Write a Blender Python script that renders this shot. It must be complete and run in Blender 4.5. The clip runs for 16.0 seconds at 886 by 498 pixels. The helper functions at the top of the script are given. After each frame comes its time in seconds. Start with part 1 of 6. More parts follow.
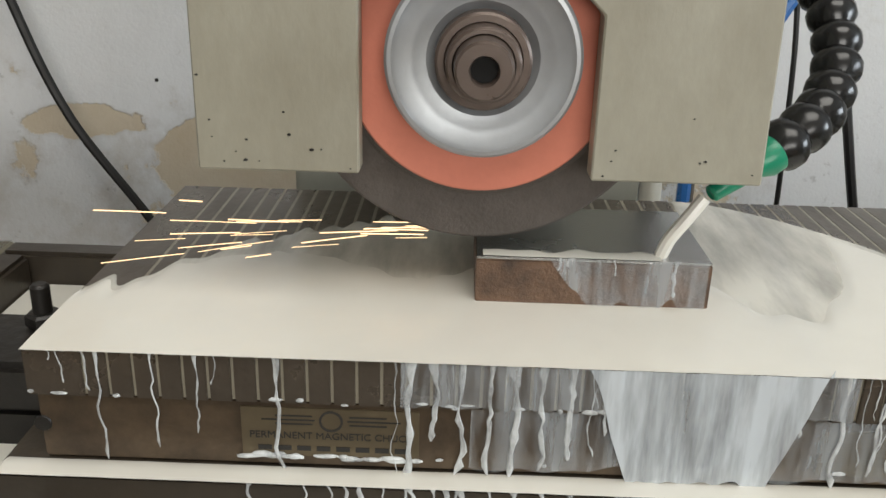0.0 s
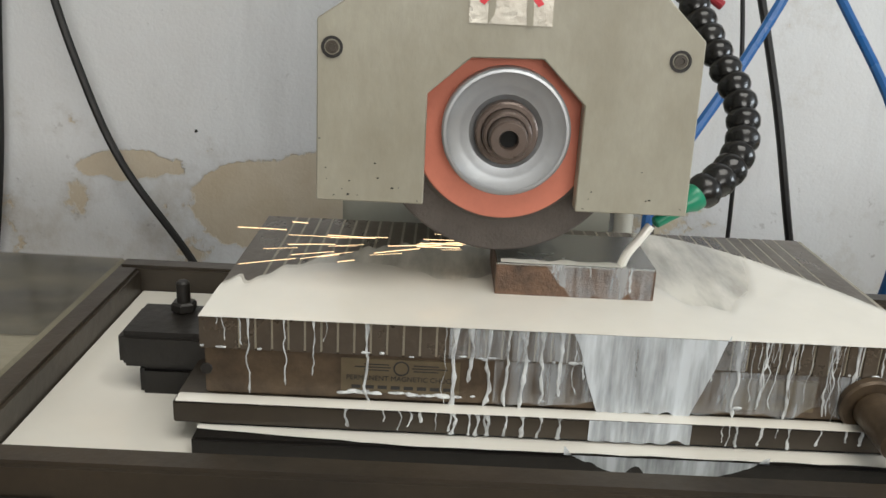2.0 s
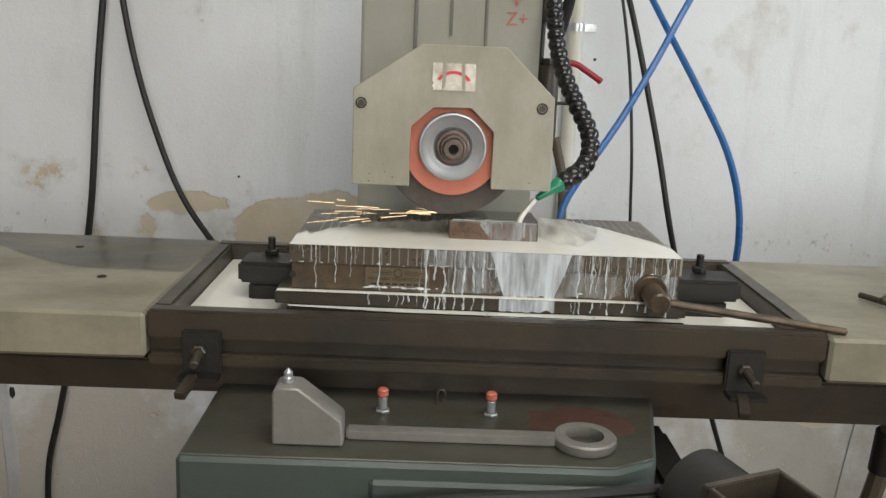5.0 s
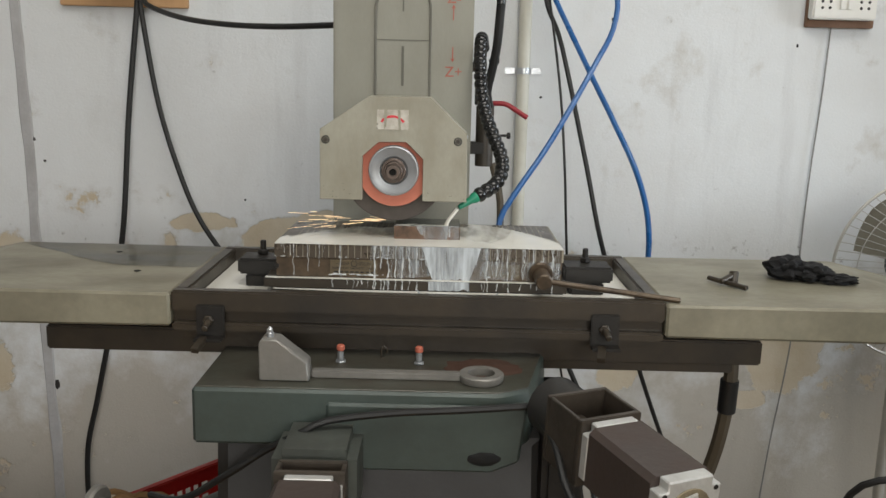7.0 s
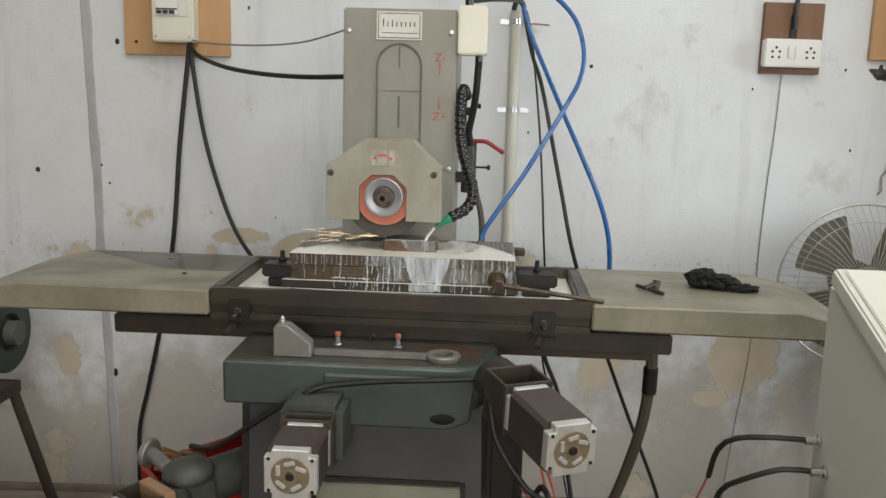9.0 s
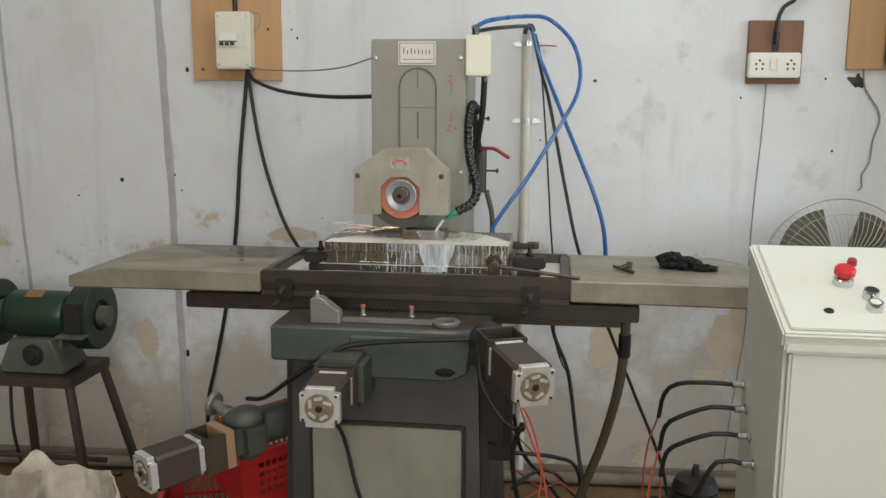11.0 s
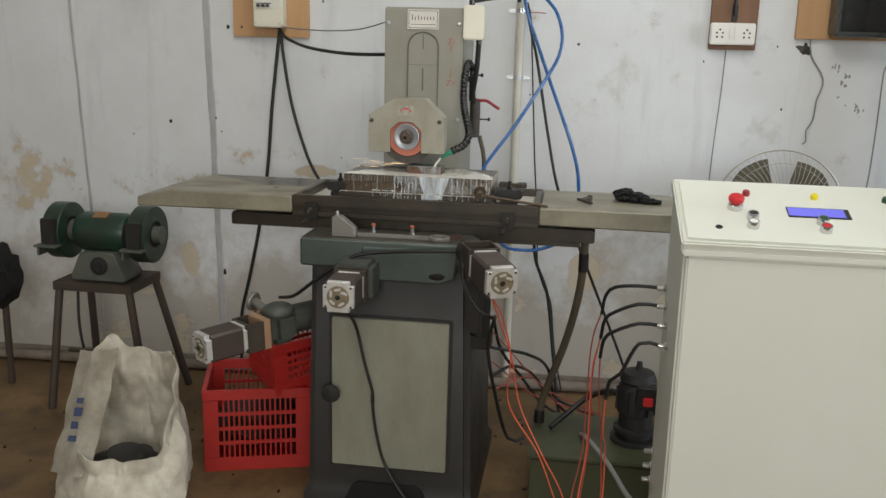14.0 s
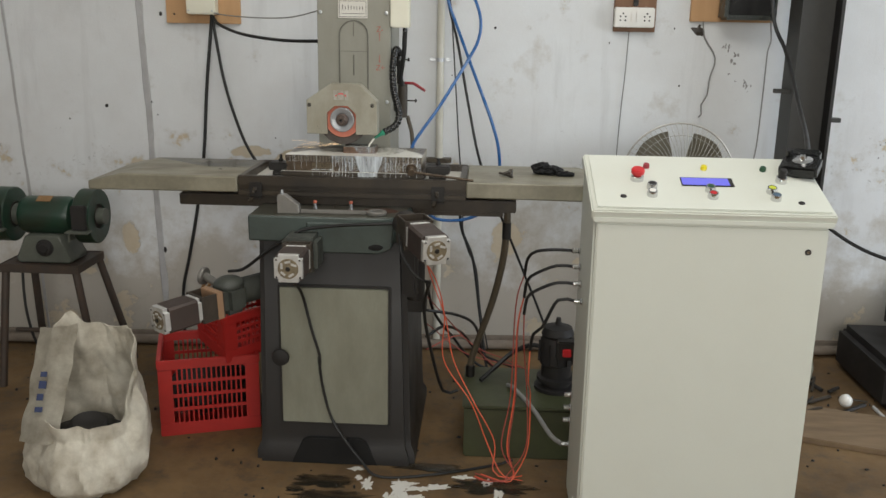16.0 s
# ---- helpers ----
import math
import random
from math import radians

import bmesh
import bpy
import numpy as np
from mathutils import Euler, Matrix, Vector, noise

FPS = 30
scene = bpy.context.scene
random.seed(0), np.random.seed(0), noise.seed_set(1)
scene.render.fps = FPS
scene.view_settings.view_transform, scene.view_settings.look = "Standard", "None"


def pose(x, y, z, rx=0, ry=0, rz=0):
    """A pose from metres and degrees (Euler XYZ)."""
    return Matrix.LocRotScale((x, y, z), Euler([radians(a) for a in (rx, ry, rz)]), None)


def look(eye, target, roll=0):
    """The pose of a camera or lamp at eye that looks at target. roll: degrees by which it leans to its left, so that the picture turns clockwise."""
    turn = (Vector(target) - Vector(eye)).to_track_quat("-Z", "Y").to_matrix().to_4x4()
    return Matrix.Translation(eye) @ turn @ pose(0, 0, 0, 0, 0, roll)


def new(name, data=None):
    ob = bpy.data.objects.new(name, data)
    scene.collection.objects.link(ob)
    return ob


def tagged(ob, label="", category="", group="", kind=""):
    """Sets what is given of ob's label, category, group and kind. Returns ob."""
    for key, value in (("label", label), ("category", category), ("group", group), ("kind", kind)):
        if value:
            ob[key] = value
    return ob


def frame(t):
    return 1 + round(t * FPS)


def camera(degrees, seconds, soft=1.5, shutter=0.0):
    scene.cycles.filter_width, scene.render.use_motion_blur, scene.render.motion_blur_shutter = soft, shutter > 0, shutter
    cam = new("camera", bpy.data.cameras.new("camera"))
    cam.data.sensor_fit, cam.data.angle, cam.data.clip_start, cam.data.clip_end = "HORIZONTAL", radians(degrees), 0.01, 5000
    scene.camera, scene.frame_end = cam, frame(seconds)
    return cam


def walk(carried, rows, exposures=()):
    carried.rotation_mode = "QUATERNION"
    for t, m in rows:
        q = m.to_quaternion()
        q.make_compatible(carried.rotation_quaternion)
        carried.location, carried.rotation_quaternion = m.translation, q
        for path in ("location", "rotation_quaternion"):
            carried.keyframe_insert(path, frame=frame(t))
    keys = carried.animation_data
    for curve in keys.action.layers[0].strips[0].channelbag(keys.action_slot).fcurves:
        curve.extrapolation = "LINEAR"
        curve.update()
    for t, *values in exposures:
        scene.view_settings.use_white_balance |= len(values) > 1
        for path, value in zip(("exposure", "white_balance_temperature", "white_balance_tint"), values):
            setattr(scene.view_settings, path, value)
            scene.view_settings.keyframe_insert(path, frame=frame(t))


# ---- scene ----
cam = camera(53.2, 16.0)

PATH = [
    (0, (-0.009, -0.366, 1.227), (-0.037, 1.498, 0.501), 1.6),
    (0.5, (-0.02, -0.378, 1.233), (-0.048, 1.489, 0.515), 1.6),
    (1, (-0.041, -0.407, 1.244), (-0.042, 1.473, 0.561), 2.2),
    (1.5, (-0.038, -0.463, 1.256), (-0.013, 1.431, 0.616), 2.8),
    (2, (-0.042, -0.558, 1.27), (-0.024, 1.344, 0.65), 2.9),
    (2.5, (-0.05, -0.661, 1.277), (-0.034, 1.249, 0.684), 2.9),
    (3, (-0.049, -0.752, 1.274), (-0.03, 1.168, 0.712), 3.1),
    (3.5, (-0.047, -0.813, 1.277), (-0.014, 1.112, 0.736), 3.1),
    (4, (-0.05, -0.887, 1.278), (0.009, 1.046, 0.769), 3.0),
    (6.5, (0.054, -1.356, 1.317), (0.061, 0.603, 0.916), 1.5),
    (7, (0.085, -1.447, 1.328), (0.084, 0.514, 0.936), 1.4),
    (7.5, (0.096, -1.521, 1.344), (0.078, 0.442, 0.961), 1.3),
    (8, (0.112, -1.603, 1.347), (0.069, 0.363, 0.978), 1.3),
    (8.5, (0.16, -1.723, 1.377), (0.096, 0.243, 1.015), 1.6),
    (11, (0.39, -2.219, 1.413), (0.143, -0.263, 1.077), 0.3),
    (11.5, (0.387, -2.339, 1.409), (0.141, -0.384, 1.068), 0.3),
    (12, (0.394, -2.407, 1.416), (0.148, -0.453, 1.068), 0.3),
    (12.5, (0.43, -2.461, 1.424), (0.184, -0.512, 1.05), 0.4),
    (13, (0.487, -2.551, 1.438), (0.241, -0.605, 1.05), 0.5),
    (13.5, (0.516, -2.655, 1.432), (0.244, -0.715, 1.028), 0.9),
    (14, (0.524, -2.749, 1.437), (0.245, -0.818, 0.999), 1.5),
    (14.5, (0.502, -2.823, 1.469), (0.355, -0.881, 1.013), 1.0),
    (15, (0.454, -2.893, 1.474), (0.372, -0.952, 1.003), 0.8),
    (15.5, (0.464, -2.955, 1.494), (0.378, -1.018, 1.004), 0.9),
    (16, (0.499, -3.017, 1.502), (0.406, -1.083, 1.002), 1.0),
]
EXPOSURE = [(0, 0.0), (1, -0.08), (2, 0.04), (3.5, 0.13), (4, 0.13), (6.5, -0.08), (8.5, -0.05), (11, -0.15), (13, -0.26), (14, -0.22), (16, -0.24)]
walk(cam, [(t, look(eye, target, roll)) for t, eye, target, roll in PATH], EXPOSURE)

# ---- world and light ----
world = bpy.data.worlds.new("world")
scene.world = world
world.use_nodes = True
sky = world.node_tree.nodes.new("ShaderNodeTexSky")
sky.sky_type, sky.sun_disc = "NISHITA", False
sky.sun_elevation, sky.sun_rotation = radians(40), radians(120)
world.node_tree.links.new(sky.outputs[0], world.node_tree.nodes["Background"].inputs[0])
world.node_tree.nodes["Background"].inputs[1].default_value = 0.08


def area(name, eye, target, sx, sy, watts, color):
    lamp = bpy.data.lights.new(name, "AREA")
    lamp.shape, lamp.size, lamp.size_y, lamp.energy, lamp.color = "RECTANGLE", sx, sy, watts, color
    ob = new(name, lamp)
    ob.matrix_world = look(eye, target)
    return ob


# daylight in the shutter opening behind the camera and in the side window
area("daylight_shutter", (1.1, -5.95, 2.0), (1.1, 0, 2.0), 3.3, 1.7, 130, (1.0, 0.965, 0.90))
area("daylight_window", (4.95, -1.2, 1.85), (0, -1.2, 1.8), 2.4, 1.25, 112, (0.84, 0.92, 1.0))
area("daylight_skylight", (0.55, -1.25, 3.32), (0.55, -1.25, 0), 1.9, 1.6, 52, (1.0, 0.96, 0.87))


# ---- materials ----
def nodes_of(name):
    m = bpy.data.materials.new(name)
    m.use_nodes = True
    nt = m.node_tree
    return m, nt, nt.nodes["Principled BSDF"], nt.links


def coords(nt, scale=(1, 1, 1)):
    tc = nt.nodes.new("ShaderNodeTexCoord")
    mp = nt.nodes.new("ShaderNodeMapping")
    mp.inputs["Scale"].default_value = scale
    nt.links.new(tc.outputs["Object"], mp.inputs[0])
    return mp.outputs[0]


def noise_node(nt, vec, scale, detail=5, rough=0.6):
    n = nt.nodes.new("ShaderNodeTexNoise")
    n.inputs["Scale"].default_value, n.inputs["Detail"].default_value, n.inputs["Roughness"].default_value = scale, detail, rough
    nt.links.new(vec, n.inputs["Vector"])
    return n.outputs["Fac"]


def ramp(nt, fac, stops):
    r = nt.nodes.new("ShaderNodeValToRGB")
    els = r.color_ramp.elements
    while len(els) < len(stops):
        els.new(0.5)
    for e, (p, c) in zip(els, stops):
        e.position = p
        e.color = (c, c, c, 1) if isinstance(c, (int, float)) else (*c, 1)
    nt.links.new(fac, r.inputs[0])
    return r.outputs[0]


def mix(nt, fac, a, b, mode="MIX"):
    n = nt.nodes.new("ShaderNodeMix")
    n.data_type, n.blend_type = "RGBA", mode
    for sock, v in ((n.inputs[0], fac), (n.inputs[6], a), (n.inputs[7], b)):
        if isinstance(v, (int, float)):
            sock.default_value = v
        elif isinstance(v, tuple):
            sock.default_value = (*v, 1)
        else:
            nt.links.new(v, sock)
    return n.outputs[2]


def maths(nt, op, a, b=0.0, clamp=False):
    n = nt.nodes.new("ShaderNodeMath")
    n.operation, n.use_clamp = op, clamp
    for sock, v in ((n.inputs[0], a), (n.inputs[1], b)):
        if isinstance(v, (int, float)):
            sock.default_value = v
        else:
            nt.links.new(v, sock)
    return n.outputs[0]


def bump(nt, bsdf, height, strength, dist=0.002):
    b = nt.nodes.new("ShaderNodeBump")
    b.inputs["Strength"].default_value, b.inputs["Distance"].default_value = strength, dist
    nt.links.new(height, b.inputs["Height"])
    nt.links.new(b.outputs[0], bsdf.inputs["Normal"])


def mat(name, col, rough=0.5, metal=0.0, dirt=0.35, dirt_col=None, big=6, fine=90, relief=0.15, coat=0.0, stretch=(1, 1, 1)):
    """Painted, cast or machined surface: blotches, fine grain and worn gloss."""
    m, nt, b, ln = nodes_of(name)
    v = coords(nt, stretch)
    n1 = noise_node(nt, v, big, 6)
    n2 = noise_node(nt, v, fine, 4)
    dark = dirt_col or tuple(c * 0.45 for c in col)
    f1 = ramp(nt, n1, [(0.38, 0.0), (0.72, 1.0)])
    f2 = ramp(nt, n2, [(0.3, 0.0), (0.8, 1.0)])
    c1 = mix(nt, maths(nt, "MULTIPLY", f1, dirt), col, dark)
    c2 = mix(nt, maths(nt, "MULTIPLY", f2, dirt * 0.45), c1, tuple(c * 0.6 for c in col))
    ln.new(c2, b.inputs["Base Color"])
    b.inputs["Metallic"].default_value = metal
    b.inputs["Coat Weight"].default_value = coat
    ln.new(maths(nt, "ADD", maths(nt, "MULTIPLY", maths(nt, "SUBTRACT", n1, 0.5), 0.35), rough, True), b.inputs["Roughness"])
    bump(nt, b, maths(nt, "ADD", n2, maths(nt, "MULTIPLY", n1, 0.6)), relief)
    return m


GREY = mat("machine_grey_paint", (0.35, 0.335, 0.27), 0.45, 0, 0.62, (0.19, 0.165, 0.11), 11, 160, 0.10, stretch=(1.2, 1, 0.6))
COLUMN = mat("column_grey_paint", (0.29, 0.285, 0.24), 0.55, 0, 0.35, (0.17, 0.16, 0.13), 5, 120, 0.12, stretch=(1.6, 1, 0.7))
CASTGREY = mat("grey_cast_steel", (0.24, 0.23, 0.21), 0.45, 0.3, 0.5, None, 20, 120, 0.15)
RUSTMARK = mat("red_rust_stain", (0.075, 0.038, 0.025), 0.6, 0, 0.7, (0.06, 0.03, 0.02), 30, 120, 0.2)
WING = mat("table_cover_paint", (0.27, 0.25, 0.185), 0.45, 0, 0.8, (0.10, 0.088, 0.06), 5, 80, 0.12, stretch=(1, 1.7, 1))
DIRTYTEAL = mat("greasy_grey_green_paint", (0.07, 0.078, 0.068), 0.5, 0, 0.7, (0.03, 0.027, 0.022), 12, 90, 0.2)
TEAL = mat("teal_machine_paint", (0.058, 0.078, 0.069), 0.5, 0, 0.75, (0.035, 0.042, 0.037), 9, 90, 0.15)
TEALTOP = mat("oily_worn_casting", (0.062, 0.064, 0.050), 0.4, 0.05, 0.75, (0.05, 0.032, 0.020), 9, 80, 0.2)
CHARCOAL = mat("charcoal_machine_paint", (0.024, 0.0225, 0.0215), 0.5, 0, 0.5, (0.025, 0.022, 0.02), 7, 90, 0.15)
PANELDARK = mat("grimy_grey_edge", (0.15, 0.145, 0.12), 0.6, 0, 0.5, None, 9, 90, 0.1)
PANEL = mat("grey_door_paint", (0.28, 0.285, 0.225), 0.5, 0, 0.6, (0.15, 0.14, 0.10), 5, 110, 0.08, stretch=(1.5, 1, 0.5))
BLACKSTEEL = mat("oily_black_steel", (0.056, 0.044, 0.031), 0.38, 0.15, 0.75, (0.013, 0.011, 0.009), 10, 90, 0.2)
DARKIRON = mat("dark_cast_iron", (0.013, 0.011, 0.009), 0.5, 0.1, 0.5, None, 20, 150, 0.3)
RUSTSTEEL = mat("stained_brown_steel", (0.115, 0.082, 0.052), 0.36, 0.35, 0.9, (0.03, 0.02, 0.014), 45, 260, 0.18)
WORKRUST = mat("pitted_rusty_steel", (0.15, 0.085, 0.05), 0.45, 0.15, 0.95, (0.032, 0.02, 0.014), 70, 420, 0.5)
POLE = mat("ground_pole_steel", (0.14, 0.118, 0.094), 0.3, 0.6, 0.6, (0.07, 0.055, 0.042), 24, 200, 0.15, stretch=(1, 0.5, 1))
BRASSLINE = mat("dull_brass", (0.36, 0.33, 0.26), 0.4, 0.3, 0.4, None, 40, 200, 0.1)
WET = mat("wet_ground_steel", (0.42, 0.42, 0.41), 0.22, 0.85, 0.3, None, 20, 150, 0.05)
STEEL = mat("bright_machined_steel", (0.52, 0.54, 0.56), 0.33, 0.75, 0.25, None, 14, 160, 0.05)
FLANGE = mat("turned_flange_steel", (0.46, 0.48, 0.50), 0.38, 0.5, 0.4, (0.26, 0.26, 0.27), 18, 160, 0.05)
CHROME = mat("chrome_plating", (0.65, 0.65, 0.65), 0.15, 1.0, 0.15, None, 20, 200, 0.02)
ALU = mat("cast_aluminium", (0.66, 0.66, 0.64), 0.42, 0.5, 0.35, (0.22, 0.2, 0.18), 30, 200, 0.2)
MOTOR = mat("motor_laminations", (0.062, 0.046, 0.040), 0.5, 0.2, 0.5, (0.09, 0.06, 0.05), 15, 120, 0.2)
COPPER = mat("dusty_copper_winding", (0.27, 0.22, 0.14), 0.5, 0.2, 0.7, (0.09, 0.07, 0.045), 60, 200, 0.6)
BRACKET = mat("greasy_brown_bracket", (0.07, 0.056, 0.043), 0.45, 0.15, 0.7, (0.025, 0.02, 0.016), 18, 120, 0.25)
RUBBER = mat("black_rubber", (0.008, 0.008, 0.008), 0.5, 0, 0.3, (0.018, 0.017, 0.016), 30, 120, 0.1)
GLOSSBLACK = mat("glossy_black_plastic", (0.008, 0.008, 0.008), 0.22, 0, 0.15, None, 30, 120, 0.03)
BLUEHOSE = mat("blue_air_hose", (0.022, 0.115, 0.33), 0.3, 0, 0.2, None, 20, 120, 0.03)
ORANGEWIRE = mat("orange_wire", (0.75, 0.13, 0.06), 0.45, 0, 0.15)
REDWIRE = mat("dull_red_wire", (0.35, 0.07, 0.05), 0.5, 0, 0.2)
GREYWIRE = mat("grey_wire", (0.25, 0.25, 0.24), 0.5, 0, 0.2)
BROWNHOSE = mat("brown_drain_hose", (0.085, 0.068, 0.045), 0.5, 0, 0.4)
GREENPL = mat("green_nozzle_plastic", (0.01, 0.22, 0.12), 0.3, 0, 0.15)
WHEEL = mat("grey_abrasive", (0.10, 0.085, 0.075), 0.85, 0, 0.3, None, 60, 400, 0.5)
BLOTTER = mat("salmon_paper_blotter", (0.68, 0.23, 0.155), 0.75, 0, 0.25, (0.5, 0.16, 0.11), 25, 200, 0.1)
HUB = mat("brown_oiled_hub", (0.12, 0.09, 0.075), 0.35, 0.4, 0.4, None, 60, 200, 0.1)
# near-black that paints the shade inside openings which are not cut out
HOLESHADE = mat("hole_shade_black", (0.004, 0.004, 0.004), 0.8, 0, 0.1)
CABINET = mat("cream_powder_coat", (0.65, 0.67, 0.60), 0.5, 0, 0.2, (0.54, 0.53, 0.45), 3, 260, 0.06)
CREAMBOX = mat("cream_plastic_box", (0.72, 0.70, 0.58), 0.45, 0, 0.12)
WHITEPL = mat("white_plastic", (0.75, 0.74, 0.70), 0.4, 0, 0.15)
PLYWOOD = mat("plywood_board", (0.52, 0.31, 0.15), 0.6, 0, 0.35, (0.36, 0.2, 0.09), 4, 60, 0.1, stretch=(6, 1, 0.6))
DARKWOOD = mat("brown_wood_board", (0.20, 0.10, 0.05), 0.55, 0, 0.4, None, 4, 60, 0.1, stretch=(6, 1, 0.6))
OLDWOOD = mat("dirty_wood_plank", (0.22, 0.15, 0.085), 0.7, 0, 0.6, (0.08, 0.05, 0.03), 5, 70, 0.3, stretch=(0.7, 5, 1))
PVC = mat("old_white_pvc", (0.60, 0.59, 0.52), 0.45, 0, 0.4, (0.4, 0.37, 0.28), 6, 60, 0.06)
CRATE = mat("red_crate_plastic", (0.50, 0.03, 0.025), 0.42, 0, 0.35, (0.26, 0.02, 0.015), 8, 90, 0.06)
SACK = mat("woven_sack", (0.64, 0.605, 0.51), 0.75, 0, 0.75, (0.27, 0.22, 0.15), 13, 240, 0.8)
INKBLUE = mat("faded_blue_print", (0.035, 0.05, 0.12), 0.7, 0, 0.3)
TANKGREEN = mat("olive_tank_paint", (0.058, 0.066, 0.03), 0.45, 0, 0.6, (0.035, 0.034, 0.02), 8, 90, 0.15)
GRINDGREEN = mat("dark_green_enamel", (0.014, 0.045, 0.028), 0.4, 0, 0.7, (0.035, 0.028, 0.018), 10, 90, 0.12)
GRINDGREY = mat("green_grey_casting", (0.11, 0.12, 0.10), 0.5, 0, 0.5, None, 12, 90, 0.15)
RUSTFRAME = mat("rusty_stand_steel", (0.05, 0.04, 0.033), 0.6, 0.1, 0.6, (0.10, 0.06, 0.038), 14, 90, 0.25)
FANGREY = mat("fan_blade_plastic", (0.20, 0.18, 0.13), 0.5, 0, 0.35)
FANWIRE = mat("fan_guard_wire", (0.45, 0.44, 0.40), 0.4, 0.3, 0.3)
BEAM = mat("dark_painted_beam", (0.030, 0.031, 0.029), 0.5, 0.1, 0.5, (0.065, 0.062, 0.056), 3, 80, 0.12, stretch=(1, 1, 0.6))
REDPL = mat("red_push_plastic", (0.55, 0.02, 0.025), 0.35, 0, 0.1)
DKRED = mat("dark_red_plastic", (0.28, 0.02, 0.03), 0.4, 0, 0.1)
YELLOWPL = mat("yellow_push_plastic", (0.75, 0.62, 0.02), 0.35, 0, 0.1)
YGREEN = mat("lime_push_plastic", (0.55, 0.60, 0.05), 0.35, 0, 0.1)
DKGREENPL = mat("dark_green_plastic", (0.02, 0.07, 0.035), 0.4, 0, 0.1)
BLUEPL = mat("blue_grey_plastic", (0.07, 0.12, 0.18), 0.35, 0, 0.1)
ORANGEPL = mat("orange_cap_plastic", (0.48, 0.13, 0.08), 0.45, 0, 0.15)
REDPAINT = mat("red_marker_paint", (0.42, 0.10, 0.07), 0.6, 0, 0.5, (0.3, 0.2, 0.16), 60, 200, 0.02)
REDLOGO = mat("red_print", (0.70, 0.04, 0.06), 0.5, 0, 0.2)
STICKER = mat("worn_silver_sticker", (0.45, 0.43, 0.38), 0.32, 0.5, 0.6, (0.2, 0.17, 0.13), 40, 150, 0.15)
LABEL = mat("white_label", (0.70, 0.68, 0.62), 0.5, 0, 0.3)
INK = mat("black_print", (0.02, 0.018, 0.016), 0.6, 0, 0.1)
NAMEPLATE = mat("etched_brass_plate", (0.17, 0.135, 0.085), 0.35, 0.5, 0.5, None, 40, 150, 0.1)
CLOTH = mat("black_rag_cloth", (0.010, 0.010, 0.011), 0.9, 0, 0.3, None, 40, 300, 0.5)
METERGREY = mat("dark_meter_box", (0.05, 0.06, 0.055), 0.3, 0, 0.2)
TAN = mat("brown_dry_scrap", (0.30, 0.17, 0.07), 0.7, 0, 0.5)
KRAFT = mat("brown_packing_tape", (0.36, 0.22, 0.13), 0.45, 0, 0.3)
PLASTICWRAP = mat("cloudy_plastic_film", (0.50, 0.50, 0.44), 0.3, 0, 0.4)
PLASTER = mat("bare_grey_plaster", (0.47, 0.47, 0.48), 0.85, 0, 0.6, (0.30, 0.29, 0.28), 9, 120, 0.4)
SKIRT = mat("dirty_skirting", (0.27, 0.225, 0.18), 0.8, 0, 0.7, (0.13, 0.10, 0.075), 8, 90, 0.3)
PLASTERDARK = mat("scuffed_plaster", (0.30, 0.30, 0.30), 0.85, 0, 0.6, (0.16, 0.155, 0.15), 40, 160, 0.4)
CEIL = mat("ceiling_whitewash", (0.66, 0.66, 0.64), 0.9, 0, 0.2)
SOOT = mat("black_scrap_iron", (0.022, 0.02, 0.019), 0.6, 0.1, 0.5)


def lcd_material():
    m, nt, b, ln = nodes_of("blue_lcd")
    b.inputs["Base Color"].default_value = (0.12, 0.12, 0.5, 1)
    b.inputs["Roughness"].default_value = 0.25
    b.inputs["Emission Color"].default_value = (0.16, 0.17, 0.85, 1)
    b.inputs["Emission Strength"].default_value = 0.5
    return m


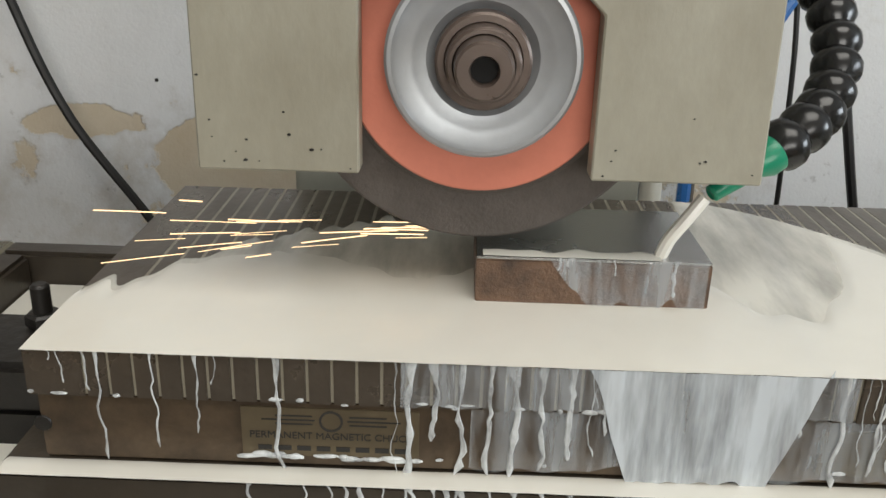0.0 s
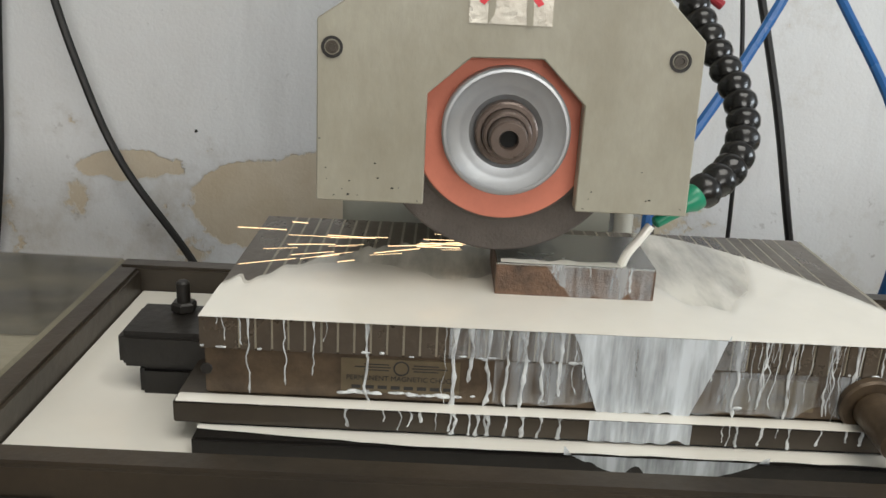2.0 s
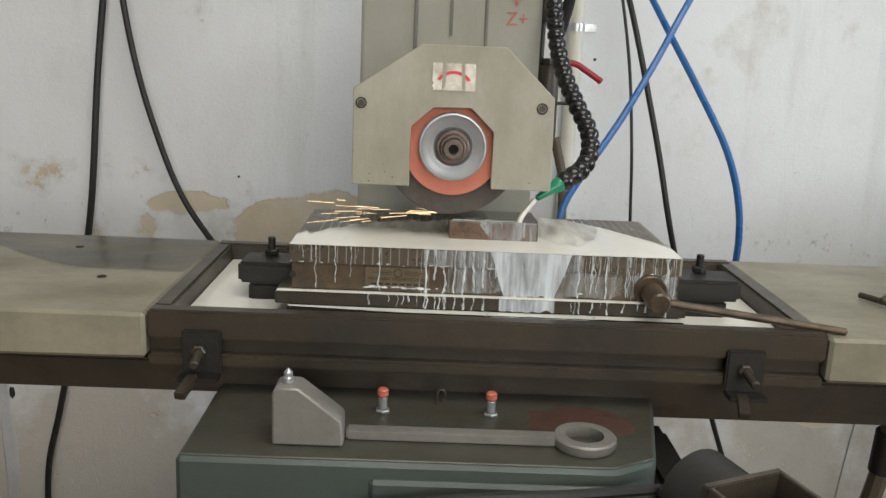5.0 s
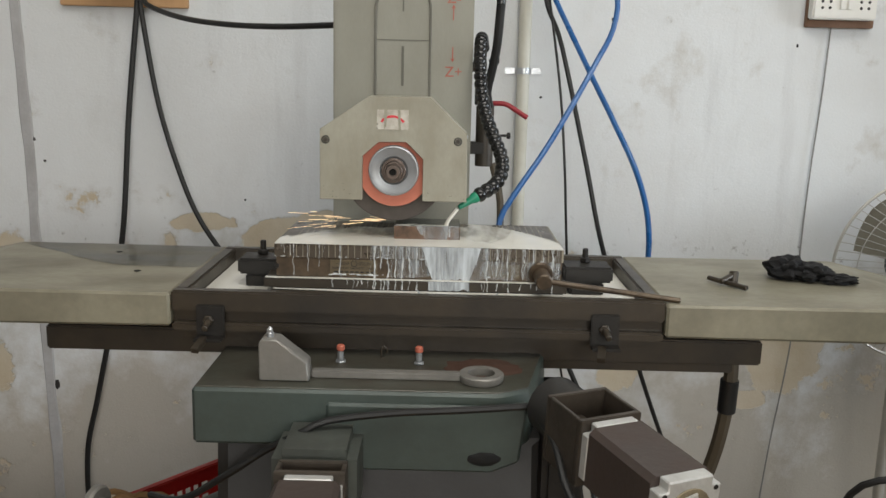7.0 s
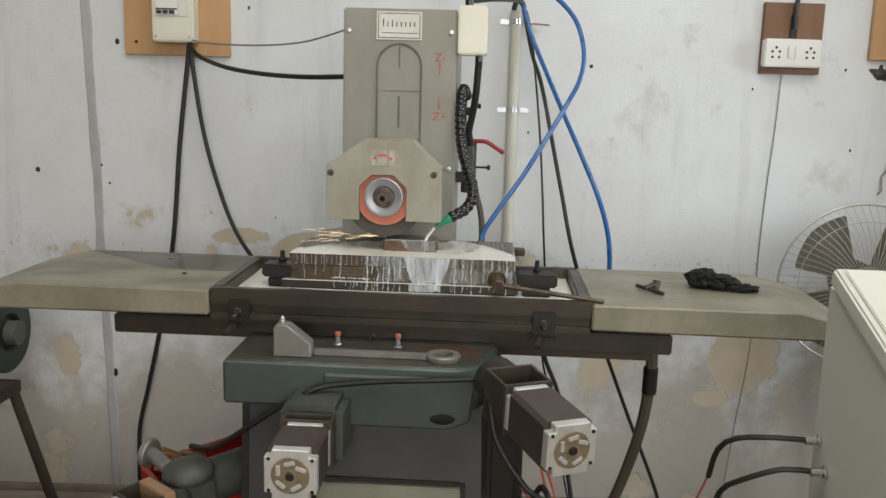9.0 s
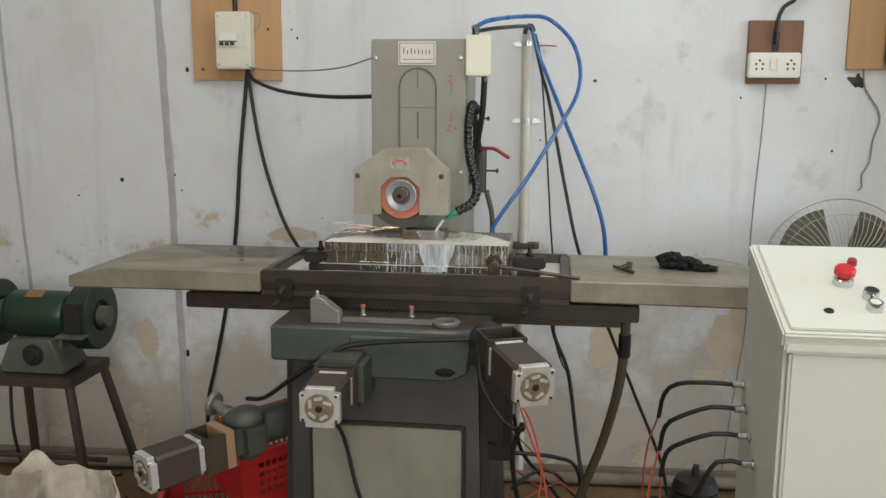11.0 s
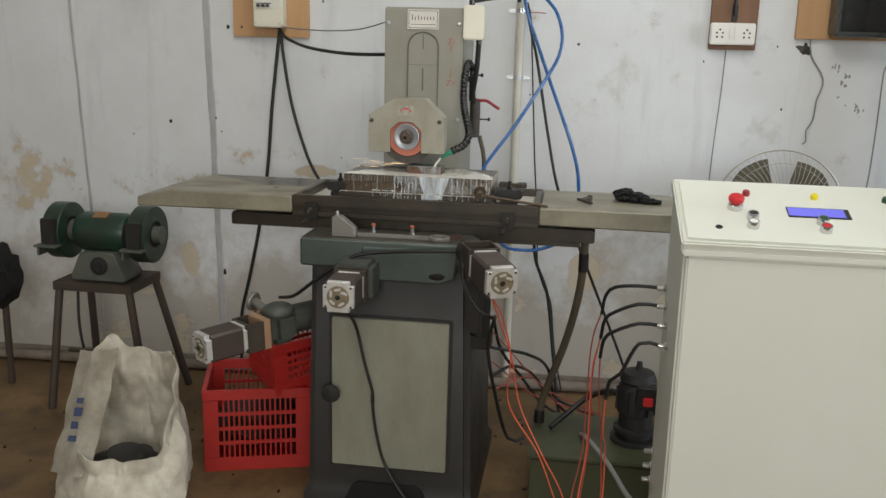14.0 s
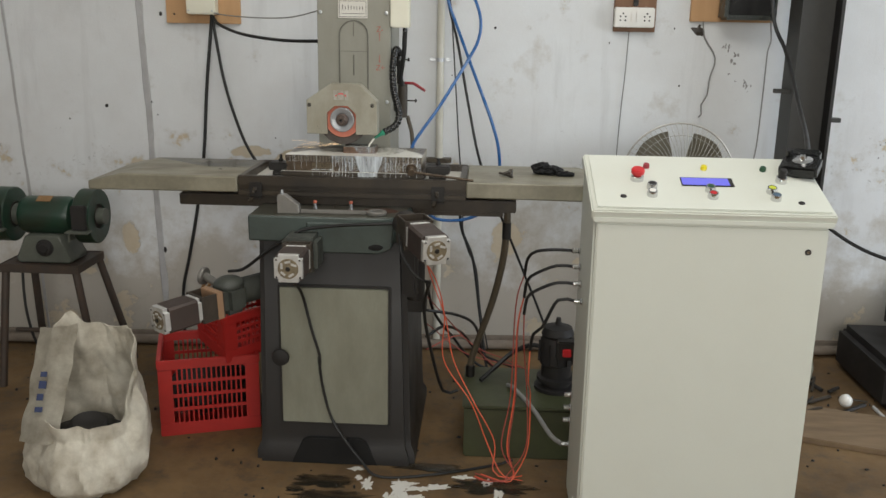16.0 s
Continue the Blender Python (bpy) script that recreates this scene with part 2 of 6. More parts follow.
def wall_material():
    """Old distempered plaster: hairline grime, damp ochre patches where the paint has flaked, scuffs."""
    m, nt, b, ln = nodes_of("flaking_wall_paint")
    v = coords(nt)
    sep = nt.nodes.new("ShaderNodeSeparateXYZ")
    ln.new(v, sep.inputs[0])
    x, z = sep.outputs[0], sep.outputs[2]
    cloud = noise_node(nt, v, 1.6, 7, 0.65)
    streak = noise_node(nt, coords(nt, (7, 7, 0.8)), 1.5, 5)
    grain = noise_node(nt, v, 160, 3)
    edge = noise_node(nt, v, 5.5, 8, 0.68)
    speck = noise_node(nt, v, 28, 4, 0.7)
    paint = mix(nt, ramp(nt, cloud, [(0.35, 0.0), (0.75, 1.0)]), (0.70, 0.725, 0.742), (0.60, 0.603, 0.603))
    paint = mix(nt, ramp(nt, streak, [(0.56, 0.0), (0.86, 0.55)]), paint, (0.42, 0.42, 0.42))
    # damp band about waist height, and grime lower down
    band = maths(nt, "SUBTRACT", 1.0, maths(nt, "MULTIPLY", maths(nt, "ABSOLUTE", maths(nt, "SUBTRACT", z, 0.86)), 5.0), True)
    low = maths(nt, "MULTIPLY", maths(nt, "SUBTRACT", 1.0, z, True), 0.10)
    damp = maths(nt, "ADD", maths(nt, "ADD", edge, maths(nt, "MULTIPLY", band, 0.085)), low)
    # the large flaked patch beside the machine column
    dx = maths(nt, "DIVIDE", maths(nt, "ADD", x, 0.245), 0.205)
    dz = maths(nt, "DIVIDE", maths(nt, "SUBTRACT", z, 0.85), 0.095)
    rr = maths(nt, "ADD", maths(nt, "MULTIPLY", dx, dx), maths(nt, "MULTIPLY", dz, dz))
    patch = maths(nt, "MULTIPLY", maths(nt, "SUBTRACT", 1.25, rr, True), 0.5)
    dx2 = maths(nt, "DIVIDE", maths(nt, "ADD", x, 0.56), 0.10)
    dz2 = maths(nt, "DIVIDE", maths(nt, "SUBTRACT", z, 0.915), 0.028)
    rr2 = maths(nt, "ADD", maths(nt, "MULTIPLY", dx2, dx2), maths(nt, "MULTIPLY", dz2, dz2))
    patch2 = maths(nt, "MULTIPLY", maths(nt, "SUBTRACT", 1.2, rr2, True), 0.25)
    damp = maths(nt, "ADD", maths(nt, "ADD", damp, patch), patch2)
    # smaller flaked patches lower on the wall
    for px, pz, rx, rz, k in ((1.06, 0.56, 0.12, 0.13, 0.30), (0.59, 0.53, 0.07, 0.09, 0.24), (-1.13, 0.51, 0.045, 0.08, 0.17), (0.97, 0.42, 0.06, 0.03, 0.28)):
        qx = maths(nt, "DIVIDE", maths(nt, "SUBTRACT", x, px), rx)
        qz = maths(nt, "DIVIDE", maths(nt, "SUBTRACT", z, pz), rz)
        q = maths(nt, "ADD", maths(nt, "MULTIPLY", qx, qx), maths(nt, "MULTIPLY", qz, qz))
        damp = maths(nt, "ADD", damp, maths(nt, "MULTIPLY", maths(nt, "SUBTRACT", 1.2, q, True), k))
    flake = ramp(nt, damp, [(0.665, 0.0), (0.69, 1.0)])
    ring = ramp(nt, damp, [(0.60, 0.0), (0.655, 0.5), (0.67, 0.9), (0.69, 0.0)])
    ochre = mix(nt, noise_node(nt, v, 14, 6), (0.47, 0.38, 0.25), (0.62, 0.57, 0.47))
    grime = ramp(nt, maths(nt, "ADD", speck, maths(nt, "MULTIPLY", maths(nt, "ADD", band, low), 0.08)), [(0.69, 0.0), (0.80, 0.6)])
    smear = ramp(nt, noise_node(nt, coords(nt, (1.3, 1, 0.7)), 3.2, 6, 0.6), [(0.60, 0.0), (0.85, 0.35)])
    paint = mix(nt, smear, paint, (0.40, 0.395, 0.38))
    # brown splash stains; their extra strength low down also paints in shade
    splash = maths(nt, "ADD", noise_node(nt, v, 2.6, 8, 0.68), maths(nt, "MULTIPLY", maths(nt, "SUBTRACT", 0.95, z, True), 0.52))
    paint = mix(nt, ramp(nt, splash, [(0.62, 0.0), (0.80, 0.75)]), paint, (0.38, 0.335, 0.265))
    c = mix(nt, grime, paint, (0.20, 0.19, 0.18))
    c = mix(nt, maths(nt, "MULTIPLY", ring, 0.35), c, (0.34, 0.31, 0.26))
    c = mix(nt, flake, c, ochre)
    ln.new(c, b.inputs["Base Color"])
    b.inputs["Roughness"].default_value = 0.8
    h = maths(nt, "ADD", maths(nt, "MULTIPLY", flake, -0.8), maths(nt, "ADD", maths(nt, "MULTIPLY", grain, 0.25), maths(nt, "MULTIPLY", edge, 0.8)))
    bump(nt, b, h, 0.5, 0.006)
    return m


def floor_material():
    m, nt, b, ln = nodes_of("oily_concrete_floor")
    v = coords(nt)
    n1 = noise_node(nt, v, 1.7, 8, 0.65)
    n2 = noise_node(nt, v, 9, 8, 0.7)
    n3 = noise_node(nt, v, 90, 4)
    c = mix(nt, ramp(nt, n1, [(0.35, 0.0), (0.7, 1.0)]), (0.235, 0.145, 0.062), (0.080, 0.047, 0.020))
    c = mix(nt, ramp(nt, n2, [(0.50, 0.0), (0.70, 0.9)]), c, (0.026, 0.018, 0.010))
    c = mix(nt, maths(nt, "MULTIPLY", n3, 0.3), c, (0.15, 0.095, 0.048))
    ln.new(c, b.inputs["Base Color"])
    ln.new(ramp(nt, n2, [(0.4, 0.85), (0.7, 0.5)]), b.inputs["Roughness"])
    bump(nt, b, maths(nt, "ADD", n2, maths(nt, "MULTIPLY", n3, 0.4)), 0.35, 0.004)
    return m


def coolant_material(name, col, alpha_lo, alpha_hi, stretch):
    """Milky cutting fluid: thick and creamy, thinning out in streaks."""
    m, nt, b, ln = nodes_of(name)
    n1 = noise_node(nt, coords(nt, stretch), 1.0, 5, 0.6)
    n2 = noise_node(nt, coords(nt), 14, 5)
    ln.new(mix(nt, n2, col, tuple(c * 0.86 for c in col)), b.inputs["Base Color"])
    b.inputs["Roughness"].default_value = 0.22
    b.inputs["Coat Weight"].default_value = 0.3
    if alpha_lo < 1:
        ln.new(ramp(nt, n1, [(0.35, alpha_lo), (0.62, alpha_hi)]), b.inputs["Alpha"])
    bump(nt, b, n2, 0.15, 0.001)
    return m


def spark_material():
    m, nt, b, ln = nodes_of("glowing_sparks")
    b.inputs["Base Color"].default_value = (0.8, 0.5, 0.25, 1)
    b.inputs["Emission Color"].default_value = (1.0, 0.72, 0.42, 1)
    b.inputs["Emission Strength"].default_value = 1.6
    return m


SPARK = spark_material()
LCD = lcd_material()
WALL = wall_material()
FLOOR = floor_material()
MILK = coolant_material("milky_coolant", (0.84, 0.82, 0.745), 1, 1, (1, 1, 1))
MILKTHIN = coolant_material("thin_coolant_film", (0.80, 0.78, 0.70), 0.55, 1.0, (34, 7, 5))
MILKRUN = coolant_material("running_coolant", (0.66, 0.71, 0.75), 0.30, 0.92, (70, 70, 9))
MILKWASH = coolant_material("washed_coolant", (0.60, 0.64, 0.67), 0.0, 0.45, (95, 95, 12))
OILFILM = coolant_material("dark_oil_film", (0.035, 0.03, 0.022), 0.15, 0.75, (5, 14, 1))
STAIN = mat("soaked_oil_stain", (0.040, 0.031, 0.022), 0.4, 0, 0.5, (0.02, 0.016, 0.012), 20, 90, 0.1)
DRIP = coolant_material("coolant_drip", (0.70, 0.73, 0.74), 0.35, 0.95, (150, 150, 60))


# ---- mesh helpers ----
def box(x0, x1, y0, y1, z0, z1, bev=0.002):
    bm = bmesh.new()
    bmesh.ops.create_cube(bm, size=1, matrix=Matrix.LocRotScale(((x0 + x1) / 2, (y0 + y1) / 2, (z0 + z1) / 2), None, (abs(x1 - x0), abs(y1 - y0), abs(z1 - z0))))
    if bev:
        bmesh.ops.bevel(bm, geom=bm.edges[:], offset=bev, segments=2, affect="EDGES", clamp_overlap=True)
    return bm


def frame_of(d):
    d = Vector(d).normalized()
    a = Vector((0, 0, 1)) if abs(d.z) < 0.9 else Vector((1, 0, 0))
    u = d.cross(a).normalized()
    return d, u, d.cross(u)


def lathe(origin, direction, profile, seg=32):
    """Turned part: profile of (distance along the axis, radius); a radius of 0 closes it."""
    bm = bmesh.new()
    d, u, w = frame_of(direction)
    o = Vector(origin)
    rings = []
    for a, r in profile:
        if r <= 0:
            rings.append([bm.verts.new(o + d * a)])
        else:
            rings.append([bm.verts.new(o + d * a + (u * math.cos(t) + w * math.sin(t)) * r) for t in (2 * math.pi * i / seg for i in range(seg))])
    for p, q in zip(rings, rings[1:]):
        for i in range(seg):
            j = (i + 1) % seg
            if len(p) == 1 and len(q) > 1:
                bm.faces.new((p[0], q[j], q[i]))
            elif len(q) == 1 and len(p) > 1:
                bm.faces.new((p[i], p[j], q[0]))
            elif len(p) > 1:
                bm.faces.new((p[i], p[j], q[j], q[i]))
    bmesh.ops.recalc_face_normals(bm, faces=bm.faces)
    return bm


def cyl(p0, p1, r, r1=None, seg=24, bev=0.0015):
    p0, p1 = Vector(p0), Vector(p1)
    n = (p1 - p0).length
    r1 = r if r1 is None else r1
    e = min(bev, r * 0.4, r1 * 0.4, n * 0.3)
    return lathe(p0, p1 - p0, [(0, 0), (0, r - e), (e, r), (n - e, r1), (n, r1 - e), (n, 0)], seg)


def smooth_path(pts, step):
    pts = [Vector(p) for p in pts]
    if len(pts) == 2:
        return pts
    ext = [2 * pts[0] - pts[1], *pts, 2 * pts[-1] - pts[-2]]
    out = []
    for i in range(1, len(ext) - 2):
        a, b, c, d = ext[i - 1:i + 3]
        n = max(2, int((c - b).length / step))
        for k in range(n):
            t = k / n
            out.append(0.5 * ((2 * b) + (c - a) * t + (2 * a - 5 * b + 4 * c - d) * t * t + (3 * b - a - 3 * c + d) * t ** 3))
    out.append(pts[-1])
    return out


def tube(pts, r, seg=8, step=0.02):
    p = smooth_path(pts, step)
    bm = bmesh.new()
    rings, u = [], None
    for i, c in enumerate(p):
        d = (p[min(i + 1, len(p) - 1)] - p[max(i - 1, 0)]).normalized()
        u = frame_of(d)[1] if u is None else (u - d * u.dot(d)).normalized()
        w = d.cross(u)
        rings.append([bm.verts.new(c + (u * math.cos(t) + w * math.sin(t)) * r) for t in (2 * math.pi * k / seg for k in range(seg))])
    for a, b in zip(rings, rings[1:]):
        for k in range(seg):
            bm.faces.new((a[k], a[(k + 1) % seg], b[(k + 1) % seg], b[k]))
    bm.faces.new(rings[0][::-1])
    bm.faces.new(rings[-1])
    bmesh.ops.recalc_face_normals(bm, faces=bm.faces)
    return bm


def prism(poly, a0, a1, axis="y", bev=0.0015):
    """A flat outline given thickness along an axis: y takes (x, z), x takes (y, z), z takes (x, y)."""
    put = {"y": lambda p, a: (p[0], a, p[1]), "x": lambda p, a: (a, p[0], p[1]), "z": lambda p, a: (p[0], p[1], a)}[axis]
    bm = bmesh.new()
    lo = [bm.verts.new(put(p, a0)) for p in poly]
    hi = [bm.verts.new(put(p, a1)) for p in poly]
    bm.faces.new(lo)
    bm.faces.new(hi[::-1])
    n = len(poly)
    for i in range(n):
        bm.faces.new((lo[i], hi[i], hi[(i + 1) % n], lo[(i + 1) % n]))
    bmesh.ops.recalc_face_normals(bm, faces=bm.faces)
    if bev:
        bmesh.ops.bevel(bm, geom=bm.edges[:], offset=bev, segments=1, affect="EDGES", clamp_overlap=True)
    return bm


def blob(center, radii, sub=3, rough=0.0, freq=20, seed=0.0):
    bm = bmesh.new()
    bmesh.ops.create_icosphere(bm, subdivisions=sub, radius=1)
    for v in bm.verts:
        k = 1 + rough * noise.noise(v.co * freq + Vector((seed, seed * 2, 0)))
        v.co = Vector(center) + Vector((v.co.x * radii[0], v.co.y * radii[1], v.co.z * radii[2])) * k
    return bm


def join(*bms):
    out = bms[0]
    for b in bms[1:]:
        me = bpy.data.meshes.new("tmp")
        b.to_mesh(me)
        b.free()
        out.from_mesh(me)
        bpy.data.meshes.remove(me)
    return out


def turned(bm, m):
    bmesh.ops.transform(bm, matrix=m, verts=bm.verts)
    return bm


def mesh_of(name, bm, material, angle=35):
    me = bpy.data.meshes.new(name)
    bm.to_mesh(me)
    bm.free()
    me.materials.append(material)
    me.shade_smooth()
    me.set_sharp_from_angle(angle=radians(angle))
    return me


def thing(name, at, label, category, group="", kind=""):
    """An empty at the base of a thing, which takes its parts."""
    ob = new(name)
    ob.empty_display_size = 0.05
    ob.matrix_world = Matrix.Translation(at)
    return tagged(ob, label, category, group, kind)


def base_of(ob):
    return ob.matrix_basis.copy() if ob.parent is None else base_of(ob.parent) @ ob.matrix_parent_inverse @ ob.matrix_basis


def part(name, bm, material, parent, label=""):
    ob = new(name, mesh_of(name, bm, material))
    ob.parent = parent
    ob.matrix_parent_inverse = base_of(parent).inverted()
    return tagged(ob, label)


def solid(name, bm, material, label, category, group="", kind="", centre=True):
    """A thing of one mesh, its origin at its base."""
    if centre:
        lo = [min(v.co[i] for v in bm.verts) for i in range(3)]
        hi = [max(v.co[i] for v in bm.verts) for i in range(3)]
        at = Vector(((lo[0] + hi[0]) / 2, (lo[1] + hi[1]) / 2, lo[2]))
        bmesh.ops.translate(bm, vec=-at, verts=bm.verts)
    else:
        at = Vector()
    ob = new(name, mesh_of(name, bm, material))
    ob.location = at
    return tagged(ob, label, category, group, kind)


def lettering(name, text, size, m, material, parent, depth=0.0004):
    """Words in the built-in font, as a mesh."""
    cu = bpy.data.curves.new(name, "FONT")
    cu.body, cu.size, cu.extrude, cu.align_x, cu.align_y = text, size, depth, "CENTER", "CENTER"
    tmp = new(name, cu)
    bpy.context.view_layer.update()
    me = bpy.data.meshes.new_from_object(tmp.evaluated_get(bpy.context.evaluated_depsgraph_get()))
    bpy.data.objects.remove(tmp)
    me.materials.clear()
    me.materials.append(material)
    me.transform(m)
    ob = new(name, me)
    ob.parent = parent
    ob.matrix_parent_inverse = base_of(parent).inverted()
    return ob


UPRIGHT = Matrix.Rotation(radians(90), 4, "X")


def facing(x, y, z):
    return Matrix.Translation((x, y, z)) @ UPRIGHT


# ---- the room ----
WALL_M = Matrix.Translation((0, 0.935, 0)) @ Matrix.Rotation(math.atan(0.05), 4, "Z")


def wally(x, off=0.0):
    return 0.935 + 0.05 * x - off


def wbox(x0, x1, o0, o1, z0, z1, bev=0.002):
    """A box on the machine's wall: along it, out from it, up."""
    return turned(box(x0, x1, -o1, -o0, z0, z1, bev), WALL_M)


S = dict(category="wall", kind="structure", centre=False)
solid("wall_north", turned(box(-4.4, 5.6, 0, 0.2, 0, 3.3, 0), WALL_M), WALL, "old whitewashed plaster wall with flaking damp ochre patches", **S)
solid("wall_west", box(-4.2, -4.0, -6.2, 0.75, 0, 3.3, 0), WALL, "plain whitewashed workshop side wall", **S)
solid("wall_east", join(box(5.0, 5.2, -6.2, -2.4, 0, 3.3, 0), box(5.0, 5.2, 0.0, 1.2, 0, 3.3, 0), box(5.0, 5.2, -2.4, 0, 0, 1.0, 0), box(5.0, 5.2, -2.4, 0, 2.5, 3.3, 0)), WALL, "whitewashed side wall with an open window", **S)
solid("wall_south", join(box(-4.0, -0.6, -6.2, -6.0, 0, 3.3, 0), box(2.8, 5.0, -6.2, -6.0, 0, 3.3, 0), box(-0.6, 2.8, -6.2, -6.0, 2.9, 3.3, 0)), WALL, "whitewashed wall with a wide open shutter doorway", **S)
solid("floor", box(-4.2, 5.2, -6.2, 1.25, -0.1, 0, 0), FLOOR, "brown oil-stained bare concrete workshop floor", "floor", kind="structure", centre=False)
solid("ceiling", join(box(-4.2, -0.45, -6.2, 1.25, 3.3, 3.4, 0), box(1.55, 5.2, -6.2, 1.25, 3.3, 3.4, 0), box(-0.45, 1.55, -6.2, -2.1, 3.3, 3.4, 0), box(-0.45, 1.55, -0.4, 1.25, 3.3, 3.4, 0)), CEIL, "plain whitewashed ceiling with a skylight opening", "ceiling", kind="structure", centre=False)
ground = solid("ground", box(-60, 60, -70, -6.2, -0.3, -0.1, 0), FLOOR, "bare dusty ground outside the doorway", "ground", kind="structure", centre=False)


def chase(x, w, lean, z1=3.3):
    """A plastered-over conduit chase in the wall."""
    bm = bmesh.new()
    n = 60
    rows = []
    for i in range(n + 1):
        z = z1 * i / n
        c = x + lean * (z - 1.0) + 0.006 * noise.noise((x * 9, z * 5, 0))
        h = w / 2 * (1 + 0.35 * noise.noise((x * 3, z * 8, 4)))
        rows.append([bm.verts.new((c + s * h, -o, z)) for s, o in ((-1, -0.002), (-0.7, 0.004), (0.7, 0.005), (1, -0.002))])
    for a, b in zip(rows, rows[1:]):
        for k in range(3):
            bm.faces.new((a[k], a[k + 1], b[k + 1], b[k]))
    return turned(bm, WALL_M)


solid("trim", chase(-1.013, 0.032, -0.026), PLASTER, "rough grey plastered chase running up the wall", "wall trim", kind="structure", centre=False)
solid("trim", chase(-1.596, 0.014, -0.045), PLASTER, "thin grey plastered crack line up the wall", "wall trim", kind="structure", centre=False)
solid("baseboard", turned(join(box(-4.0, 5.0, -0.02, 0, 0, 0.06, 0.004), cyl((-4.0, -0.05, 0.028), (5.0, -0.05, 0.028), 0.022)), WALL_M), SKIRT, "dirty pale skirting with a floor-level pipe", "baseboard", kind="structure", centre=False)

# holes and chips in the paint
rnd = random.Random(4)
for k, (x, z, r) in enumerate([(-1.0, 1.13, 0.008), (-0.975, 1.073, 0.006), (-1.2, 1.11, 0.012), (0.335, 1.268, 0.006), (-0.452, 0.978, 0.005), (1.30, 1.485, 0.006), (1.34, 1.24, 0.006), (1.02, 1.42, 0.005),
                               (-0.53, 1.62, 0.006), (-0.55, 1.65, 0.005), (-0.935, 1.51, 0.012), (-1.37, 1.05, 0.006), (0.52, 1.475, 0.01), (2.35, 1.5, 0.01), (-0.99, 0.80, 0.012), (-0.98, 0.45, 0.014)]):
    solid("wall_hole", turned(blob((x, 0.0, z), (r * 0.6, 0.0025, r * rnd.uniform(0.5, 1.1)), 2, 0.4, 3, k), WALL_M), SOOT, "small dark screw hole in the wall paint", "hole", "holes in the wall", "structure")
rnd = random.Random(17)
solid("wall_chip", turned(blob((1.405, 0.002, 1.478), (0.030, 0.005, 0.026), 3, 0.7, 2.2, 1), WALL_M), STAIN, "dark hole knocked through the wall plaster", "wall chip", "chips in the wall", "structure")
for cx, cz, n, sx, sz in ((1.565, 1.34, 9, 0.035, 0.045), (1.635, 1.25, 7, 0.03, 0.022), (1.53, 1.41, 4, 0.02, 0.015), (2.28, 0.99, 6, 0.06, 0.03)):
    for k in range(n):
        r = rnd.uniform(0.004, 0.011)
        solid("wall_chip", turned(blob((cx + rnd.gauss(0, sx * 0.7), 0.003, cz + rnd.gauss(0, sz * 0.7)), (r, 0.004, r * rnd.uniform(0.5, 1.6)), 2, 0.8, 2.6, k * 1.7 + cx), WALL_M), PLASTERDARK, "small scuffed grey mark on the wall", "wall chip", "chips in the wall", "structure")

# ---- the surface grinder ----
grinder = thing("surface_grinder", (0, 0.05, 0), "grey and charcoal surface grinding machine standing on the floor", "grinding machine")

# base with a flared foot and an arched front
def base_mesh():
    bm = bmesh.new()
    rows = []
    for z, x0, x1, y0, y1 in [(0.0, -0.275, 0.278, -0.240, 0.40), (0.035, -0.275, 0.278, -0.240, 0.40), (0.065, -0.262, 0.264, -0.228, 0.38), (0.10, -0.260, 0.262, -0.226, 0.38), (0.79, -0.246, 0.242, -0.224, 0.36), (0.80, -0.24, 0.236, -0.218, 0.35)]:
        rows.append([bm.verts.new(p) for p in ((x0, y0, z), (x1, y0, z), (x1, y1, z), (x0, y1, z))])
    for a, b in zip(rows, rows[1:]):
        for k in range(4):
            bm.faces.new((a[k], a[(k + 1) % 4], b[(k + 1) % 4], b[k]))
    bm.faces.new(rows[0][::-1])
    bm.faces.new(rows[-1])
    bmesh.ops.bevel(bm, geom=[e for e in bm.edges if abs(e.verts[0].co.z - e.verts[1].co.z) > 0.02], offset=0.02, segments=4, affect="EDGES")
    return bm


part("base", base_mesh(), CHARCOAL, grinder, "charcoal painted cast machine base")
# no recess is modelled: a flat black plate paints the arch's shade
part("foot_arch", prism([(-0.15, 0.0), (-0.11, 0.085), (-0.09, 0.096), (0.09, 0.096), (0.11, 0.085), (0.15, 0.0)], -0.2425, -0.222, "y", 0.001), HOLESHADE, grinder, "black plate painting the shade of the arched opening under the base")
door = part("door", box(-0.176, 0.186, -0.240, -0.222, 0.153, 0.636, 0.003), PANEL, grinder, "grey painted access door")
part("door_frame", join(box(-0.186, -0.178, -0.232, -0.222, 0.145, 0.644), box(0.188, 0.196, -0.232, -0.222, 0.145, 0.644), box(-0.178, 0.188, -0.232, -0.222, 0.638, 0.646), box(-0.178, 0.188, -0.232, -0.222, 0.143, 0.151)), CHARCOAL, grinder)
part("handle", join(cyl((-0.172, -0.24, 0.40), (-0.172, -0.262, 0.40), 0.011), lathe((-0.172, -0.262, 0.40), (0, -1, 0), [(0, 0), (0, 0.026), (0.006, 0.03), (0.014, 0.027), (0.018, 0.012), (0.018, 0)])), SOOT, door, "round black door knob")

